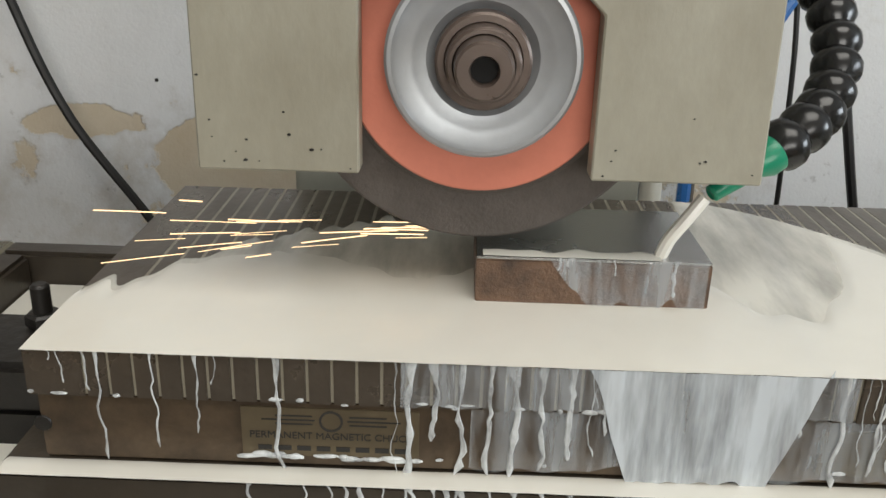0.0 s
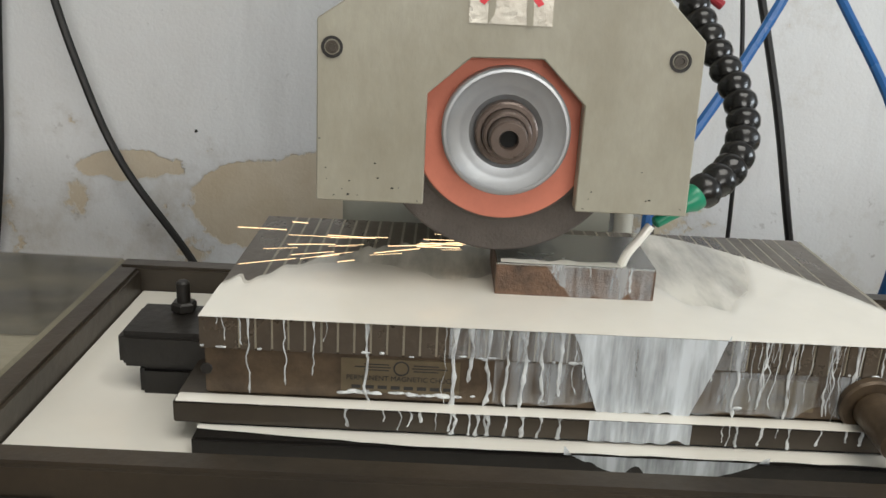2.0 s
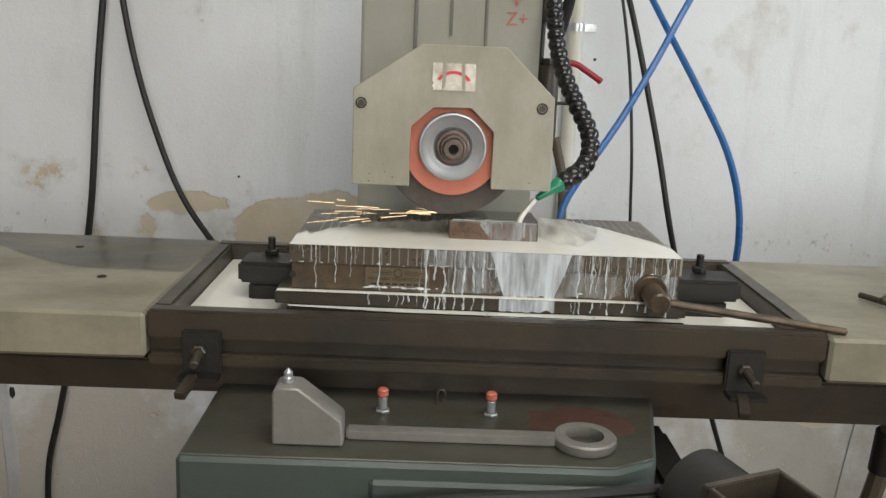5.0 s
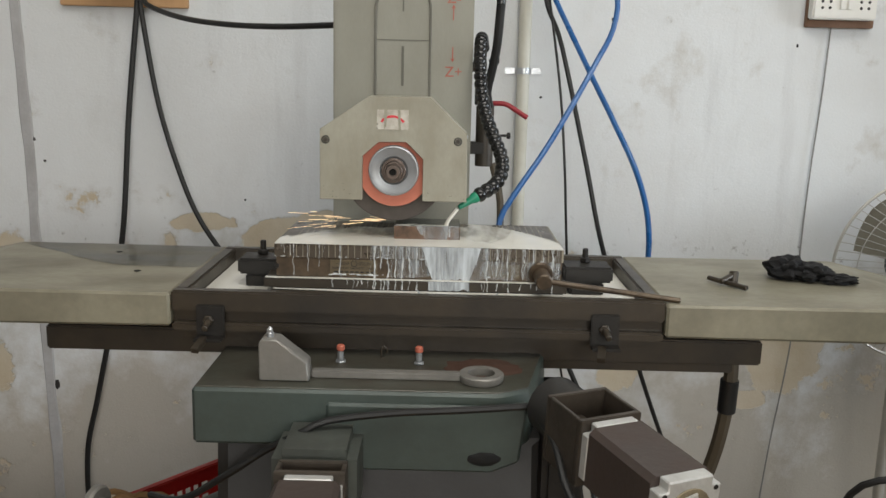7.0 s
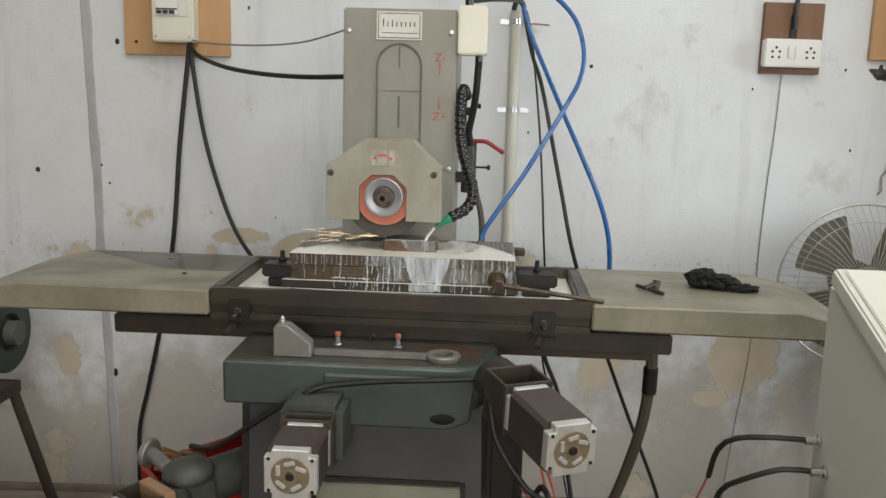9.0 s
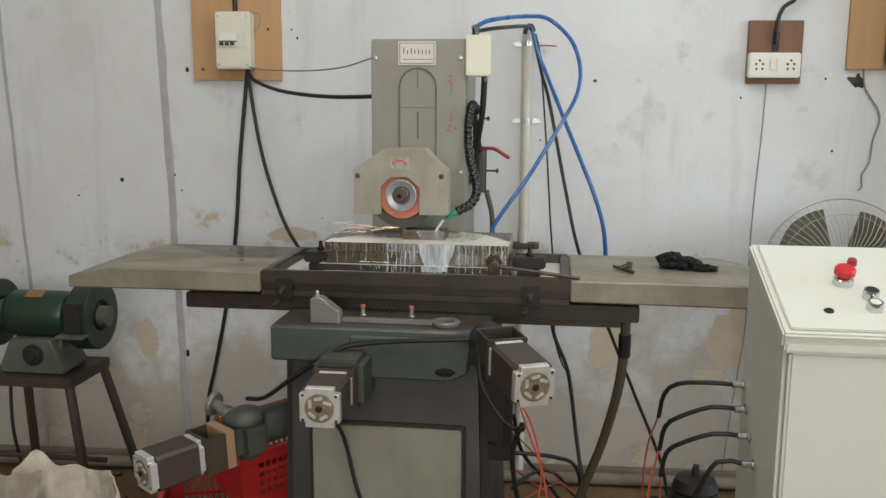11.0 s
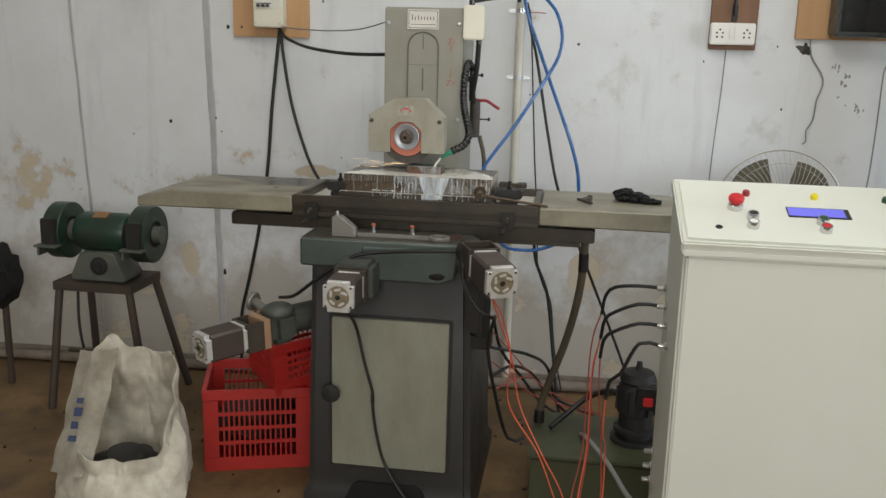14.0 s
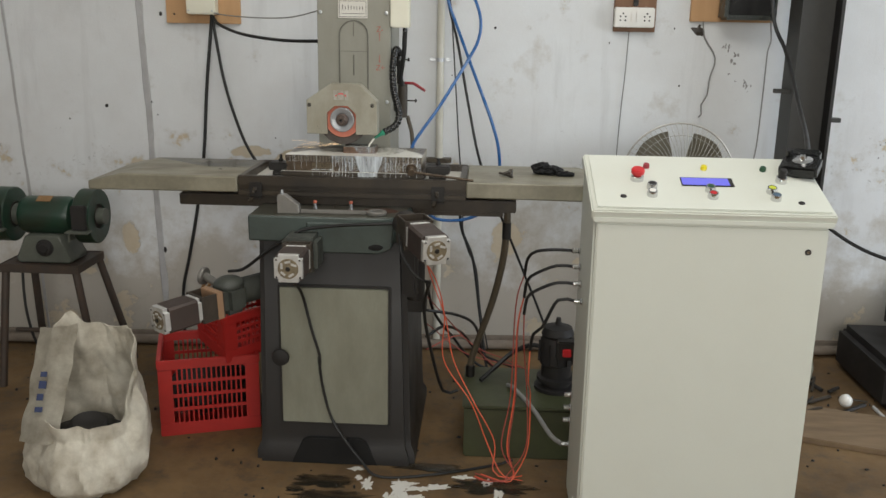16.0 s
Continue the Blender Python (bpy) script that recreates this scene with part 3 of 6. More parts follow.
# saddle
part("saddle_top", prism([(-0.262, -0.262), (0.168, -0.262), (0.212, -0.237), (0.254, -0.045), (0.254, 0.196), (-0.262, 0.196)], 0.8835, 0.886, "z", 0.001), TEALTOP, grinder, "oily worn top of the saddle")
part("saddle", join(prism([(-0.266, -0.266), (0.17, -0.266), (0.215, -0.24), (0.258, -0.045), (0.258, 0.2), (-0.266, 0.2)], 0.80, 0.8845, "z", 0.005),
                    prism([(-0.075, 0.868), (-0.075, 0.80), (-0.06, 0.782), (-0.02, 0.768), (0.16, 0.768), (0.2, 0.785), (0.21, 0.868)], -0.272, -0.20, "y", 0.004)), TEAL, grinder, "teal green painted saddle casting")
# black oval for the slot's shade
part("oil_port", blob((0.150, -0.272, 0.79), (0.024, 0.004, 0.010), 3, 0.2, 2), HOLESHADE, grinder, "black oval painting the shade of a slot in the saddle")
part("bed_rail", join(box(-0.553, 0.603, -0.078, 0.19, 0.874, 0.914, 0.003), box(0.2, 0.56, -0.07, 0.15, 0.858, 0.874, 0.002)), BLACKSTEEL, grinder, "long black oily slideway under the table")

# table: trough frame with wings
part("trough_front", join(box(-0.336, 0.432, -0.119, -0.097, 0.953, 0.987, 0.003), box(-0.336, 0.432, -0.105, -0.097, 0.932, 0.953, 0.0), box(-0.336, 0.432, -0.119, -0.097, 0.921, 0.936, 0.003)), BLACKSTEEL, grinder, "black steel trough rail with a slot")
part("trough_back", box(-0.336, 0.432, 0.216, 0.238, 0.921, 0.987, 0.003), BLACKSTEEL, grinder)
part("trough_side", box(-0.336, -0.314, -0.0965, 0.2155, 0.921, 0.9865, 0.003), BLACKSTEEL, grinder)
part("trough_side", box(0.410, 0.432, -0.0965, 0.2155, 0.921, 0.9865, 0.003), BLACKSTEEL, grinder)
part("trough_floor", box(-0.314, 0.410, -0.0965, 0.2155, 0.921, 0.940, 0), BLACKSTEEL, grinder)


def wing(s, x_in, x_fold, x_end):
    """Folded sheet cover beside the trough, its end sloping down."""
    bm = prism([(x_in, 0.930), (x_in, 0.983), (x_fold, 0.984), (x_end, 0.957), (x_end, 0.927)], -0.1225, 0.25, "y", 0.004)
    return bm


part("table_cover", wing(-1, -0.3375, -0.735, -0.85), WING, grinder, "olive grey sheet metal table cover")
part("table_cover", wing(1, 0.4335, 0.838, 0.955), WING, grinder, "olive grey sheet metal table cover")
for x, y in ((-0.435, 0.02), (-0.52, 0.17)):
    # black discs paint the depth of the holes
    part("cover_hole", lathe((x, y, 0.984), (0, 0, 1), [(0, 0.006), (0.0006, 0.006), (0.0006, 0)], 14), HOLESHADE, grinder)
for x in (-0.276, 0.337):
    clip = part("clip_plate", join(box(x - 0.02, x + 0.024, -0.126, -0.1195, 0.913, 0.966, 0.002), box(x - 0.02, x + 0.024, -0.148, -0.1265, 0.913, 0.918, 0.001)), DARKIRON, grinder, "black angle plate bolted on the rail")
    part("clip_bolt", join(cyl((x, -0.126, 0.943), (x, -0.133, 0.943), 0.0085, seg=6), cyl((x, -0.133, 0.943), (x + 0.002, -0.160, 0.938), 0.005)), BLACKSTEEL, clip, "worn steel bolt")
    part("clip_finger", turned(box(-0.006, 0.006, -0.035, 0.0, -0.005, 0.004, 0.001), pose(x - 0.004, -0.14, 0.918, 18, 0, -12)), BLACKSTEEL, clip)

# column
column = part("column", join(box(-0.137, 0.133, 0.30, 0.62, 0.80, 1.577, 0.004)), COLUMN, grinder, "grey painted machine column")
def arch(x0, x1, z0, z1, n=14):
    r = (x1 - x0) / 2
    pts = [(x0, z0)] + [((x0 + x1) / 2 - r * math.cos(math.pi * i / n), z1 - r + r * math.sin(math.pi * i / n)) for i in range(n + 1)] + [(x1, z0)]
    return pts


outer, inner = arch(-0.0575, 0.0525, 1.19, 1.499), arch(-0.053, 0.048, 1.19, 1.4945)
part("cover_rim", prism(outer + inner[::-1], 0.2955, 0.301, "y", 0.0008), PANELDARK, column, "raised rim of the arched cover")
part("cover_panel", prism(arch(-0.052, 0.047, 1.19, 1.4935), 0.2985, 0.3005, "y", 0), COLUMN, column)
for x0, x1, z0, z1 in ((-0.005, 0.0, 1.30, 1.375), (-0.004, -0.001, 1.44, 1.49), (-0.052, 0.047, 1.386, 1.3872)):
    part("cover_slot", box(x0, x1, 0.2968, 0.2990, z0, z1, 0.0004), PANELDARK, column, "dark slot with dirt")
for x, z in ((-0.124, 1.525), (0.118, 1.525), (0.121, 1.204)):
    part("screw", lathe((x, 0.300, z), (0, -1, 0), [(0, 0), (0, 0.007), (0.004, 0.0055), (0.005, 0)], 16), STEEL, column)
maker = part("maker_plate", box(-0.058, 0.049, 0.2965, 0.2996, 1.505, 1.570, 0.0006), LABEL, column, "white maker's plate with a dark border")
part("plate_border", join(box(-0.054, 0.045, 0.2958, 0.2964, 1.5645, 1.566, 0), box(-0.054, 0.045, 0.2958, 0.2964, 1.509, 1.5105, 0), box(-0.054, -0.0525, 0.2958, 0.2964, 1.511, 1.564, 0), box(0.0435, 0.045, 0.2958, 0.2964, 1.511, 1.564, 0)), INK, maker)
part("plate_mark", join(*[box(-0.043 + k * 0.0105, -0.0405 + k * 0.0105, 0.2958, 0.2964, 1.535, 1.535 + h * 0.8, 0) for k, h in enumerate((0.022, 0.013, 0.02, 0.016, 0.014, 0.014, 0.014, 0.014))], box(-0.045, 0.038, 0.2958, 0.2964, 1.520, 1.5215, 0)), INK, maker)
lettering("lettering", "Z-", 0.028, facing(0.094, 0.2993, 1.466), REDPAINT, column)
lettering("lettering", "Z+", 0.028, facing(0.096, 0.2993, 1.328), REDPAINT, column)
for z, s in ((1.44, 1), (1.362, -1)):
    part("arrow", join(box(0.0925, 0.0945, 0.2986, 0.2996, z - 0.014, z + 0.014, 0), prism([(0.0885, z + s * 0.006), (0.0935, z + s * 0.0145), (0.0985, z + s * 0.006), (0.0935, z + s * 0.0105)], 0.2986, 0.2996, "y", 0)), REDPAINT, column, "red painted arrow")

# wheel head: spindle nose, guard and wheel
part("spindle_housing", cyl((0, 0.068, 1.167), (0, 0.30, 1.167), 0.075, seg=40), COLUMN, grinder)
OUT = [(-0.121, 1.118), (-0.121, 1.233), (-0.041, 1.287), (0.059, 1.287), (0.119, 1.230), (0.121, 1.118)]
CUT = [(0.048, 1.118), (0.048, 1.187), (0.02, 1.2145), (-0.025, 1.2135), (-0.0515, 1.190), (-0.0515, 1.118)]
guard = part("wheel_guard", prism(OUT + CUT, 0.0, 0.014, "y", 0.0008), GREY, grinder, "grey painted plate guard over the wheel")
part("guard_shell", join(prism([(-0.121, 1.118), (-0.121, 1.233), (-0.041, 1.287), (0.059, 1.287), (0.119, 1.230), (0.121, 1.118), (0.115, 1.118), (0.113, 1.227), (0.057, 1.281), (-0.039, 1.281), (-0.115, 1.230), (-0.115, 1.118)], 0.0144, 0.062, "y", 0), prism(OUT, 0.0624, 0.068, "y", 0.0005)), GREY, guard)
for x, z in ((-0.1115, 1.216), (0.1045, 1.2175)):
    part("bolt_recess", lathe((x, 0.001, z), (0, -1, 0), [(0, 0.0068), (0.0018, 0.0068), (0.0018, 0.0052), (0.0008, 0.0048), (0.0008, 0)], 22), SOOT, guard)
    part("cap_screw", lathe((x, 0.0005, z), (0, -1, 0), [(0, 0.0042), (0.002, 0.0040), (0.002, 0.0022), (0.001, 0.002), (0.001, 0)], 20), BLACKSTEEL, guard)
rnd = random.Random(11)
for k in range(20):
    x = rnd.choice((rnd.uniform(-0.119, -0.055), rnd.uniform(0.052, 0.118)))
    z = 1.120 + abs(rnd.gauss(0, 0.014))
    r = rnd.uniform(0.0003, 0.0008)
    part("paint_chip", blob((x, -0.0001, min(z, 1.21)), (r * 1.5, 0.0004, r), 1, 0.5, 2, k), DARKIRON, guard)
sticker = part("sticker", box(-0.028, 0.023, -0.0008, 0.0002, 1.2345, 1.266, 0.0002), STICKER, guard, "torn silver sticker with a red arc")
arc = [(-0.0025 + r * math.cos(a), 1.236 + r * 0.92 * math.sin(a)) for r, n in ((0.0235, 1), (0.0195, -1)) for a in [math.pi * (0.18 + 0.64 * i / 14) for i in range(15)][::n]]
part("sticker_arc", prism(arc, -0.0014, -0.0009, "y", 0), REDLOGO, sticker, "red printed arc")
part("sticker_tear", join(prism([(-0.016, 1.266), (-0.011, 1.266), (-0.0125, 1.240), (-0.0165, 1.2345)], -0.0019, -0.0015, "y", 0), prism([(0.006, 1.266), (0.010, 1.266), (0.0115, 1.2345), (0.0075, 1.2345)], -0.0019, -0.0015, "y", 0)), GREY, sticker)

wheel = part("grinding_wheel", lathe((0, 0, 1.167), (0, 1, 0), [(0.020, 0.041), (0.0205, 0.0615), (0.026, 0.065), (0.028, 0.0855), (0.0295, 0.087), (0.045, 0.087), (0.047, 0.085), (0.047, 0.0)], 96), WHEEL, grinder, "dark grey abrasive wheel")
part("blotter", lathe((0, 0, 1.167), (0, 1, 0), [(0.0195, 0.038), (0.0178, 0.039), (0.0178, 0.0600), (0.0195, 0.0610)], 96), BLOTTER, wheel, "salmon orange paper disc")
part("flange", lathe((0, 0, 1.167), (0, 1, 0), [(0.019, 0.0415), (0.005, 0.0415), (0.0032, 0.0402), (0.0030, 0.0385), (0.0046, 0.0365), (0.0052, 0.031), (0.0062, 0.029), (0.0075, 0.024), (0.0105, 0.0215), (0.0115, 0.0205), (0.0115, 0.0)], 96), FLANGE, wheel, "dished bright steel flange")
part("hub_nut", lathe((0, 0, 1.167), (0, 1, 0), [(0.0112, 0.0205), (0.001, 0.0202), (0.0, 0.019), (0.0, 0.0165), (0.001, 0.016), (-0.009, 0.0155), (-0.010, 0.0145), (-0.010, 0.013), (-0.008, 0.0125), (-0.021, 0.0118), (-0.0222, 0.0108), (-0.0222, 0.0062), (-0.021, 0.0056), (-0.006, 0.0054)], 48), HUB, wheel, "brown oiled stepped hub nut")
# black disc paints the shade down the bore
part("bore", lathe((0, 0, 1.167), (0, 1, 0), [(-0.016, 0.0055), (-0.016, 0.0)], 24), HOLESHADE, wheel)

# coolant fittings on the column
junction = thing("junction_box", (0.165, 0.30, 1.474), "cream plastic junction box on the machine column", "junction box")
part("body", box(0.1345, 0.203, 0.285, 0.36, 1.474, 1.587, 0.004), CREAMBOX, junction)
part("gland", cyl((0.185, 0.32, 1.474), (0.185, 0.32, 1.458), 0.009), GLOSSBLACK, junction)
part("connector", join(cyl((0.158, 0.32, 1.587), (0.158, 0.32, 1.61), 0.010), box(0.147, 0.169, 0.31, 0.33, 1.604, 1.615, 0.003)), GLOSSBLACK, junction, "black cable connector")
solid("power_cable", tube([(0.185, 0.32, 1.462), (0.180, 0.33, 1.38), (0.172, 0.345, 1.33), (0.165, 0.36, 1.29), (0.172, 0.37, 1.26)], 0.009, 10), RUBBER, "thick black cable hanging from the junction box", "cable")

valve = thing("coolant_valve", (0.17, 0.44, 1.03), "brown coolant valve with a red lever beside the column", "valve")
part("body", join(cyl((0.166, 0.44, 1.134), (0.166, 0.44, 1.262), 0.019), cyl((0.166, 0.44, 1.262), (0.166, 0.44, 1.272), 0.013)), BLACKSTEEL, valve)
for z0, z1 in ((1.16, 1.185), (1.33, 1.35)):
    part("bracket", box(0.131, 0.166, 0.42, 0.46, z0, z1), DARKIRON, valve)
part("riser", cyl((0.15, 0.44, 1.262), (0.15, 0.44, 1.38), 0.007), DARKIRON, valve)
part("lever", tube([(0.175, 0.435, 1.266), (0.205, 0.43, 1.266), (0.222, 0.43, 1.258), (0.254, 0.43, 1.238)], 0.0055, 10), DKRED, valve, "red lever")
for z, x in ((1.199, 0.213), (1.354, 0.184)):
    part("thumb_screw", join(cyl((0.17, 0.44, z), (x, 0.44, z), 0.0028), cyl((x, 0.44, z), (x + 0.008, 0.44, z), 0.007)), DARKIRON, valve)
part("outlet_pipe", tube([(0.185, 0.44, 1.14), (0.19, 0.44, 1.12), (0.204, 0.44, 1.06), (0.207, 0.44, 0.94)], 0.008, 10), BROWNHOSE, valve)

hose = thing("coolant_hose", (0.14, 0.2, 1.10), "black ball-jointed coolant hose with a green nozzle", "hose")
path = smooth_path([(0.158, 0.42, 1.375), (0.150, 0.34, 1.395), (0.146, 0.272, 1.35), (0.149, 0.235, 1.295), (0.158, 0.195, 1.25), (0.172, 0.155, 1.212), (0.184, 0.122, 1.182), (0.183, 0.096, 1.157), (0.171, 0.073, 1.139), (0.154, 0.053, 1.130), (0.137, 0.040, 1.122)], 0.0008)
walked, last, k = 0.0, path[0], 0
for p, q in zip(path, path[1:]):
    walked += (q - p).length
    if walked >= 0.0165:
        walked = 0
        d = (q - p).normalized()
        part("segment", lathe(p, d, [(-0.0095, 0.0075), (-0.0075, 0.0105), (-0.003, 0.0128), (0.002, 0.0125), (0.006, 0.0098), (0.0085, 0.0078), (0.011, 0.0078)], 20), GLOSSBLACK, hose)
part("nozzle", join(lathe((0.139, 0.042, 1.1225), (-0.032, -0.012, -0.0195), [(-0.004, 0), (-0.004, 0.006), (0.0, 0.0095), (0.006, 0.0095), (0.012, 0.0065), (0.036, 0.0042), (0.037, 0.003), (0.036, 0.0)], 24)), GREENPL, hose, "green plastic nozzle")

# ---- chuck and work on the table ----
chuck = thing("magnetic_chuck", (0.045, 0.075, 0.966), "brown steel permanent magnetic chuck with a laminated top", "magnetic chuck")
part("body", box(-0.187, 0.279, -0.0385, 0.188, 0.995, 1.0275, 0.001), RUSTSTEEL, chuck, "stained brown steel body")
part("pole_core", box(-0.1895, 0.2805, -0.0400, 0.1895, 1.028, 1.0490, 0.0004), BRASSLINE, chuck, "dull brass separators between the poles")
x = -0.190
rnd = random.Random(2)
widths = [0.026] + [0.0105] * 40 + [0.022]
for w in widths:
    part("pole_strip", box(x + 0.0007, x + w - 0.0007, -0.0412, 0.1905, 1.0276, 1.0492, 0.0003), POLE, chuck)
    x += w
part("base_plate", box(-0.205, 0.287, -0.052, 0.20, 0.9795, 0.9945, 0.001), BLACKSTEEL, chuck, "thin black steel plate")
part("base_plate", box(-0.190, 0.283, -0.067, 0.20, 0.9405, 0.9772, 0.002), DARKIRON, chuck, "wet black lower packing plate")
part("spacer", box(-0.186, 0.280, -0.048, 0.19, 0.9773, 0.9794, 0), DARKIRON, chuck)
part("key_shaft", join(cyl((0.244, -0.0385, 1.010), (0.244, -0.046, 1.009), 0.020), cyl((0.244, -0.046, 1.009), (0.246, -0.086, 1.005), 0.013, bev=0.002)), RUSTSTEEL, chuck, "round turning shaft")
part("lever_rod", cyl((0.250, -0.076, 1.005), (0.457, -0.106, 0.987), 0.0052, 0.0045), RUSTSTEEL, chuck, "thin steel lever rod")
plate = part("name_plate", box(-0.099, -0.022, -0.0395, -0.0382, 1.0005, 1.0245, 0.0002), NAMEPLATE, chuck, "brown etched name plate")
part("plate_emblem", join(lathe((-0.060, -0.0396, 1.0185), (0, -1, 0), [(0, 0.0052), (0.0003, 0.0052), (0.0003, 0.0042), (0, 0.0042)], 24), *[box(-0.060 + s * a, -0.060 + s * b, -0.0399, -0.0396, 1.0185 + h, 1.0191 + h, 0) for s in (-1, 1) for a, b, h in ((0.008, 0.024, 0.002), (0.007, 0.030, 0), (0.008, 0.024, -0.002))]), INK, plate)
lettering("lettering", "PERMANENT MAGNETIC CHUCK", 0.0048, facing(-0.060, -0.0399, 1.0110), INK, plate, 0.0001)
for k in range(8):
    part("plate_mark", box(-0.092 + k * 0.0085, -0.086 + k * 0.0085, -0.0399, -0.0396, 1.0035, 1.0058, 0), INK, plate)
onplate = part("switch_plate", box(0.150, 0.210, -0.0395, -0.0382, 1.0005, 1.0225, 0.0002), NAMEPLATE, chuck, "small etched switch plate")
lettering("lettering", "ON", 0.0065, facing(0.186, -0.0399, 1.010), INK, onplate, 0.0001)
for xs in (-0.186, 0.276):
    part("edge_screw", lathe((xs, -0.0385, 1.012), (0, -1, 0), [(0, 0.004), (0.0008, 0.0036), (0.0008, 0)], 12), DARKIRON, chuck)


def clamp(x0, x1, y, s):
    th = thing("table_clamp", ((x0 + x1) / 2, y, 0.941), "black cast clamp block holding the chuck", "clamp", "clamps at the chuck ends")
    part("block", join(box(x0, x1, y - 0.025, y + 0.035, 0.985, 1.012, 0.004), box(x0 + 0.012, x1 - 0.014, y - 0.02, y + 0.025, 0.9405, 0.985, 0.004)), DARKIRON, th)
    y += 0.02
    part("stud", cyl(((x0 + x1) / 2, y, 1.012), ((x0 + x1) / 2, y, 1.036), 0.005), DARKIRON, th)
    part("nut", cyl(((x0 + x1) / 2, y, 1.012), ((x0 + x1) / 2, y, 1.020), 0.0095, seg=6), DARKIRON, th)


clamp(-0.262, -0.192, 0.035, -1)
clamp(0.288, 0.372, 0.030, 1)
work = thing("steel_workpiece", (0.056, 0.06, 1.050), "brown stained steel block with a wet ground top", "workpiece")
part("body", box(0.001, 0.112, 0.020, 0.096, 1.0498, 1.0722, 0.0006), WORKRUST, work)
part("ground_face", box(0.0013, 0.1117, 0.0203, 0.0957, 1.0723, 1.0736, 0.0003), WET, work, "shiny wet ground face")

# ---- milky coolant ----
def film_mesh(x0, x1, n, front, back, z, bulge, m=9):
    """A thin sheet of fluid with an uneven edge, from a front line to a back line."""
    bm = bmesh.new()
    cols = []
    for i in range(n + 1):
        x = x0 + (x1 - x0) * i / n
        a, b = front(x), back(x)
        col = []
        for k in range(m):
            t = k / (m - 1)
            edge = min(1.0, 6 * (1 - t), 10 * t + 0.6)
            y = a + (b - a) * t
            col.append(bm.verts.new((x, y, z + bulge * math.sqrt(max(0.0, edge)) + 0.0002 * noise.noise((x * 60, y * 60, 0)))))
        cols.append(col)
    for p, q in zip(cols, cols[1:]):
        for k in range(m - 1):
            bm.faces.new((p[k], q[k], q[k + 1], p[k + 1]))
    return bm


def top_back(x):
    left = 0.035 + 0.10 * min(1, max(0, (x + 0.17) / 0.10))
    fingers = 0.022 * noise.noise((x * 95, 1.7, 0)) + 0.015 * noise.noise((x * 33, 4.1, 0))
    right = 0.19 if x < 0.13 else 0.19 - 0.165 * ((x - 0.13) / 0.15) ** 1.8
    return min(left + (fingers if x < 0.0 else 0.02 + fingers * 0.3 * max(0, 1 - x * 12)), right, 0.188) if x < 0.13 else right


def top_mid(x):
    wet = 0.078 + 0.010 * noise.noise((x * 70, 9.0, 0)) + 0.012 * noise.noise((x * 18, 2.0, 0))
    thinned = 0.062 * math.exp(-((x - 0.155) / 0.034) ** 2) + 0.03 * math.exp(-((x + 0.03) / 0.03) ** 2)
    far = 0.09 * min(1, max(0, (x - 0.19) / 0.03))
    return min(top_back(x) - 0.004, wet - thinned + far)


solid("coolant_sheet", film_mesh(-0.189, 0.2795, 300, lambda x: -0.0432, top_mid, 1.0494, 0.0012), MILK, "cream coloured coolant spread over the chuck", "coolant", kind="stuff")
solid("coolant_film", film_mesh(-0.188, 0.279, 300, lambda x: top_mid(x) - 0.006, top_back, 1.0493, 0.0005), MILKTHIN, "thin streaky coolant film draining over the chuck", "coolant", kind="stuff")
solid("coolant_pool", join(box(-0.313, 0.409, -0.096, 0.215, 0.9402, 0.9635, 0.001)), MILK, "cream coloured coolant pooled in the trough", "coolant", kind="stuff")
solid("coolant_sheet", film_mesh(0.004, 0.088, 60, lambda x: 0.0197, lambda x: 0.030 + 0.008 * noise.noise((x * 70, 0, 2)), 1.0737, 0.0009, 6), MILK, "creamy coolant bead along the workpiece edge", "coolant", kind="stuff")
solid("coolant_ledge", film_mesh(-0.203, 0.285, 120, lambda x: -0.0535, lambda x: -0.0395, 0.9946, 0.0012, 5), MILK, "coolant lying on the chuck base plate", "coolant", kind="stuff")
solid("coolant_ledge", film_mesh(-0.189, 0.282, 160, lambda x: -0.0665 + 0.003 * abs(noise.noise((x * 24, 2, 0))) + 0.010 * max(0, -0.06 - x) / 0.13, lambda x: -0.0485, 0.9774, 0.0010, 5), MILK, "coolant lying on the lower ledge", "coolant", kind="stuff")


def drip_mesh(x, z1, z0, w, y, seed):
    bm = bmesh.new()
    n = 14
    rows = []
    for i in range(n + 1):
        t = i / n
        z = z1 + (z0 - z1) * t
        c = x + 0.0034 * noise.noise((seed, z * 70, 0)) * min(1, 3 * t) + 0.001 * noise.noise((seed, z * 260, 3))
        h = w * (0.55 + 0.6 * noise.noise((seed + 5, z * 160, 0)) + (0.35 if t > 0.9 else 0) + 0.5 * max(0, 1 - 9 * t))
        if i == n:
            h *= 0.3
        rows.append([bm.verts.new((c + s * h, y - o * w, z)) for s, o in ((-1, 0), (-0.6, 0.22), (0.6, 0.22), (1, 0))])
    for a, b in zip(rows, rows[1:]):
        for k in range(3):
            bm.faces.new((a[k], a[k + 1], b[k + 1], b[k]))
    return bm


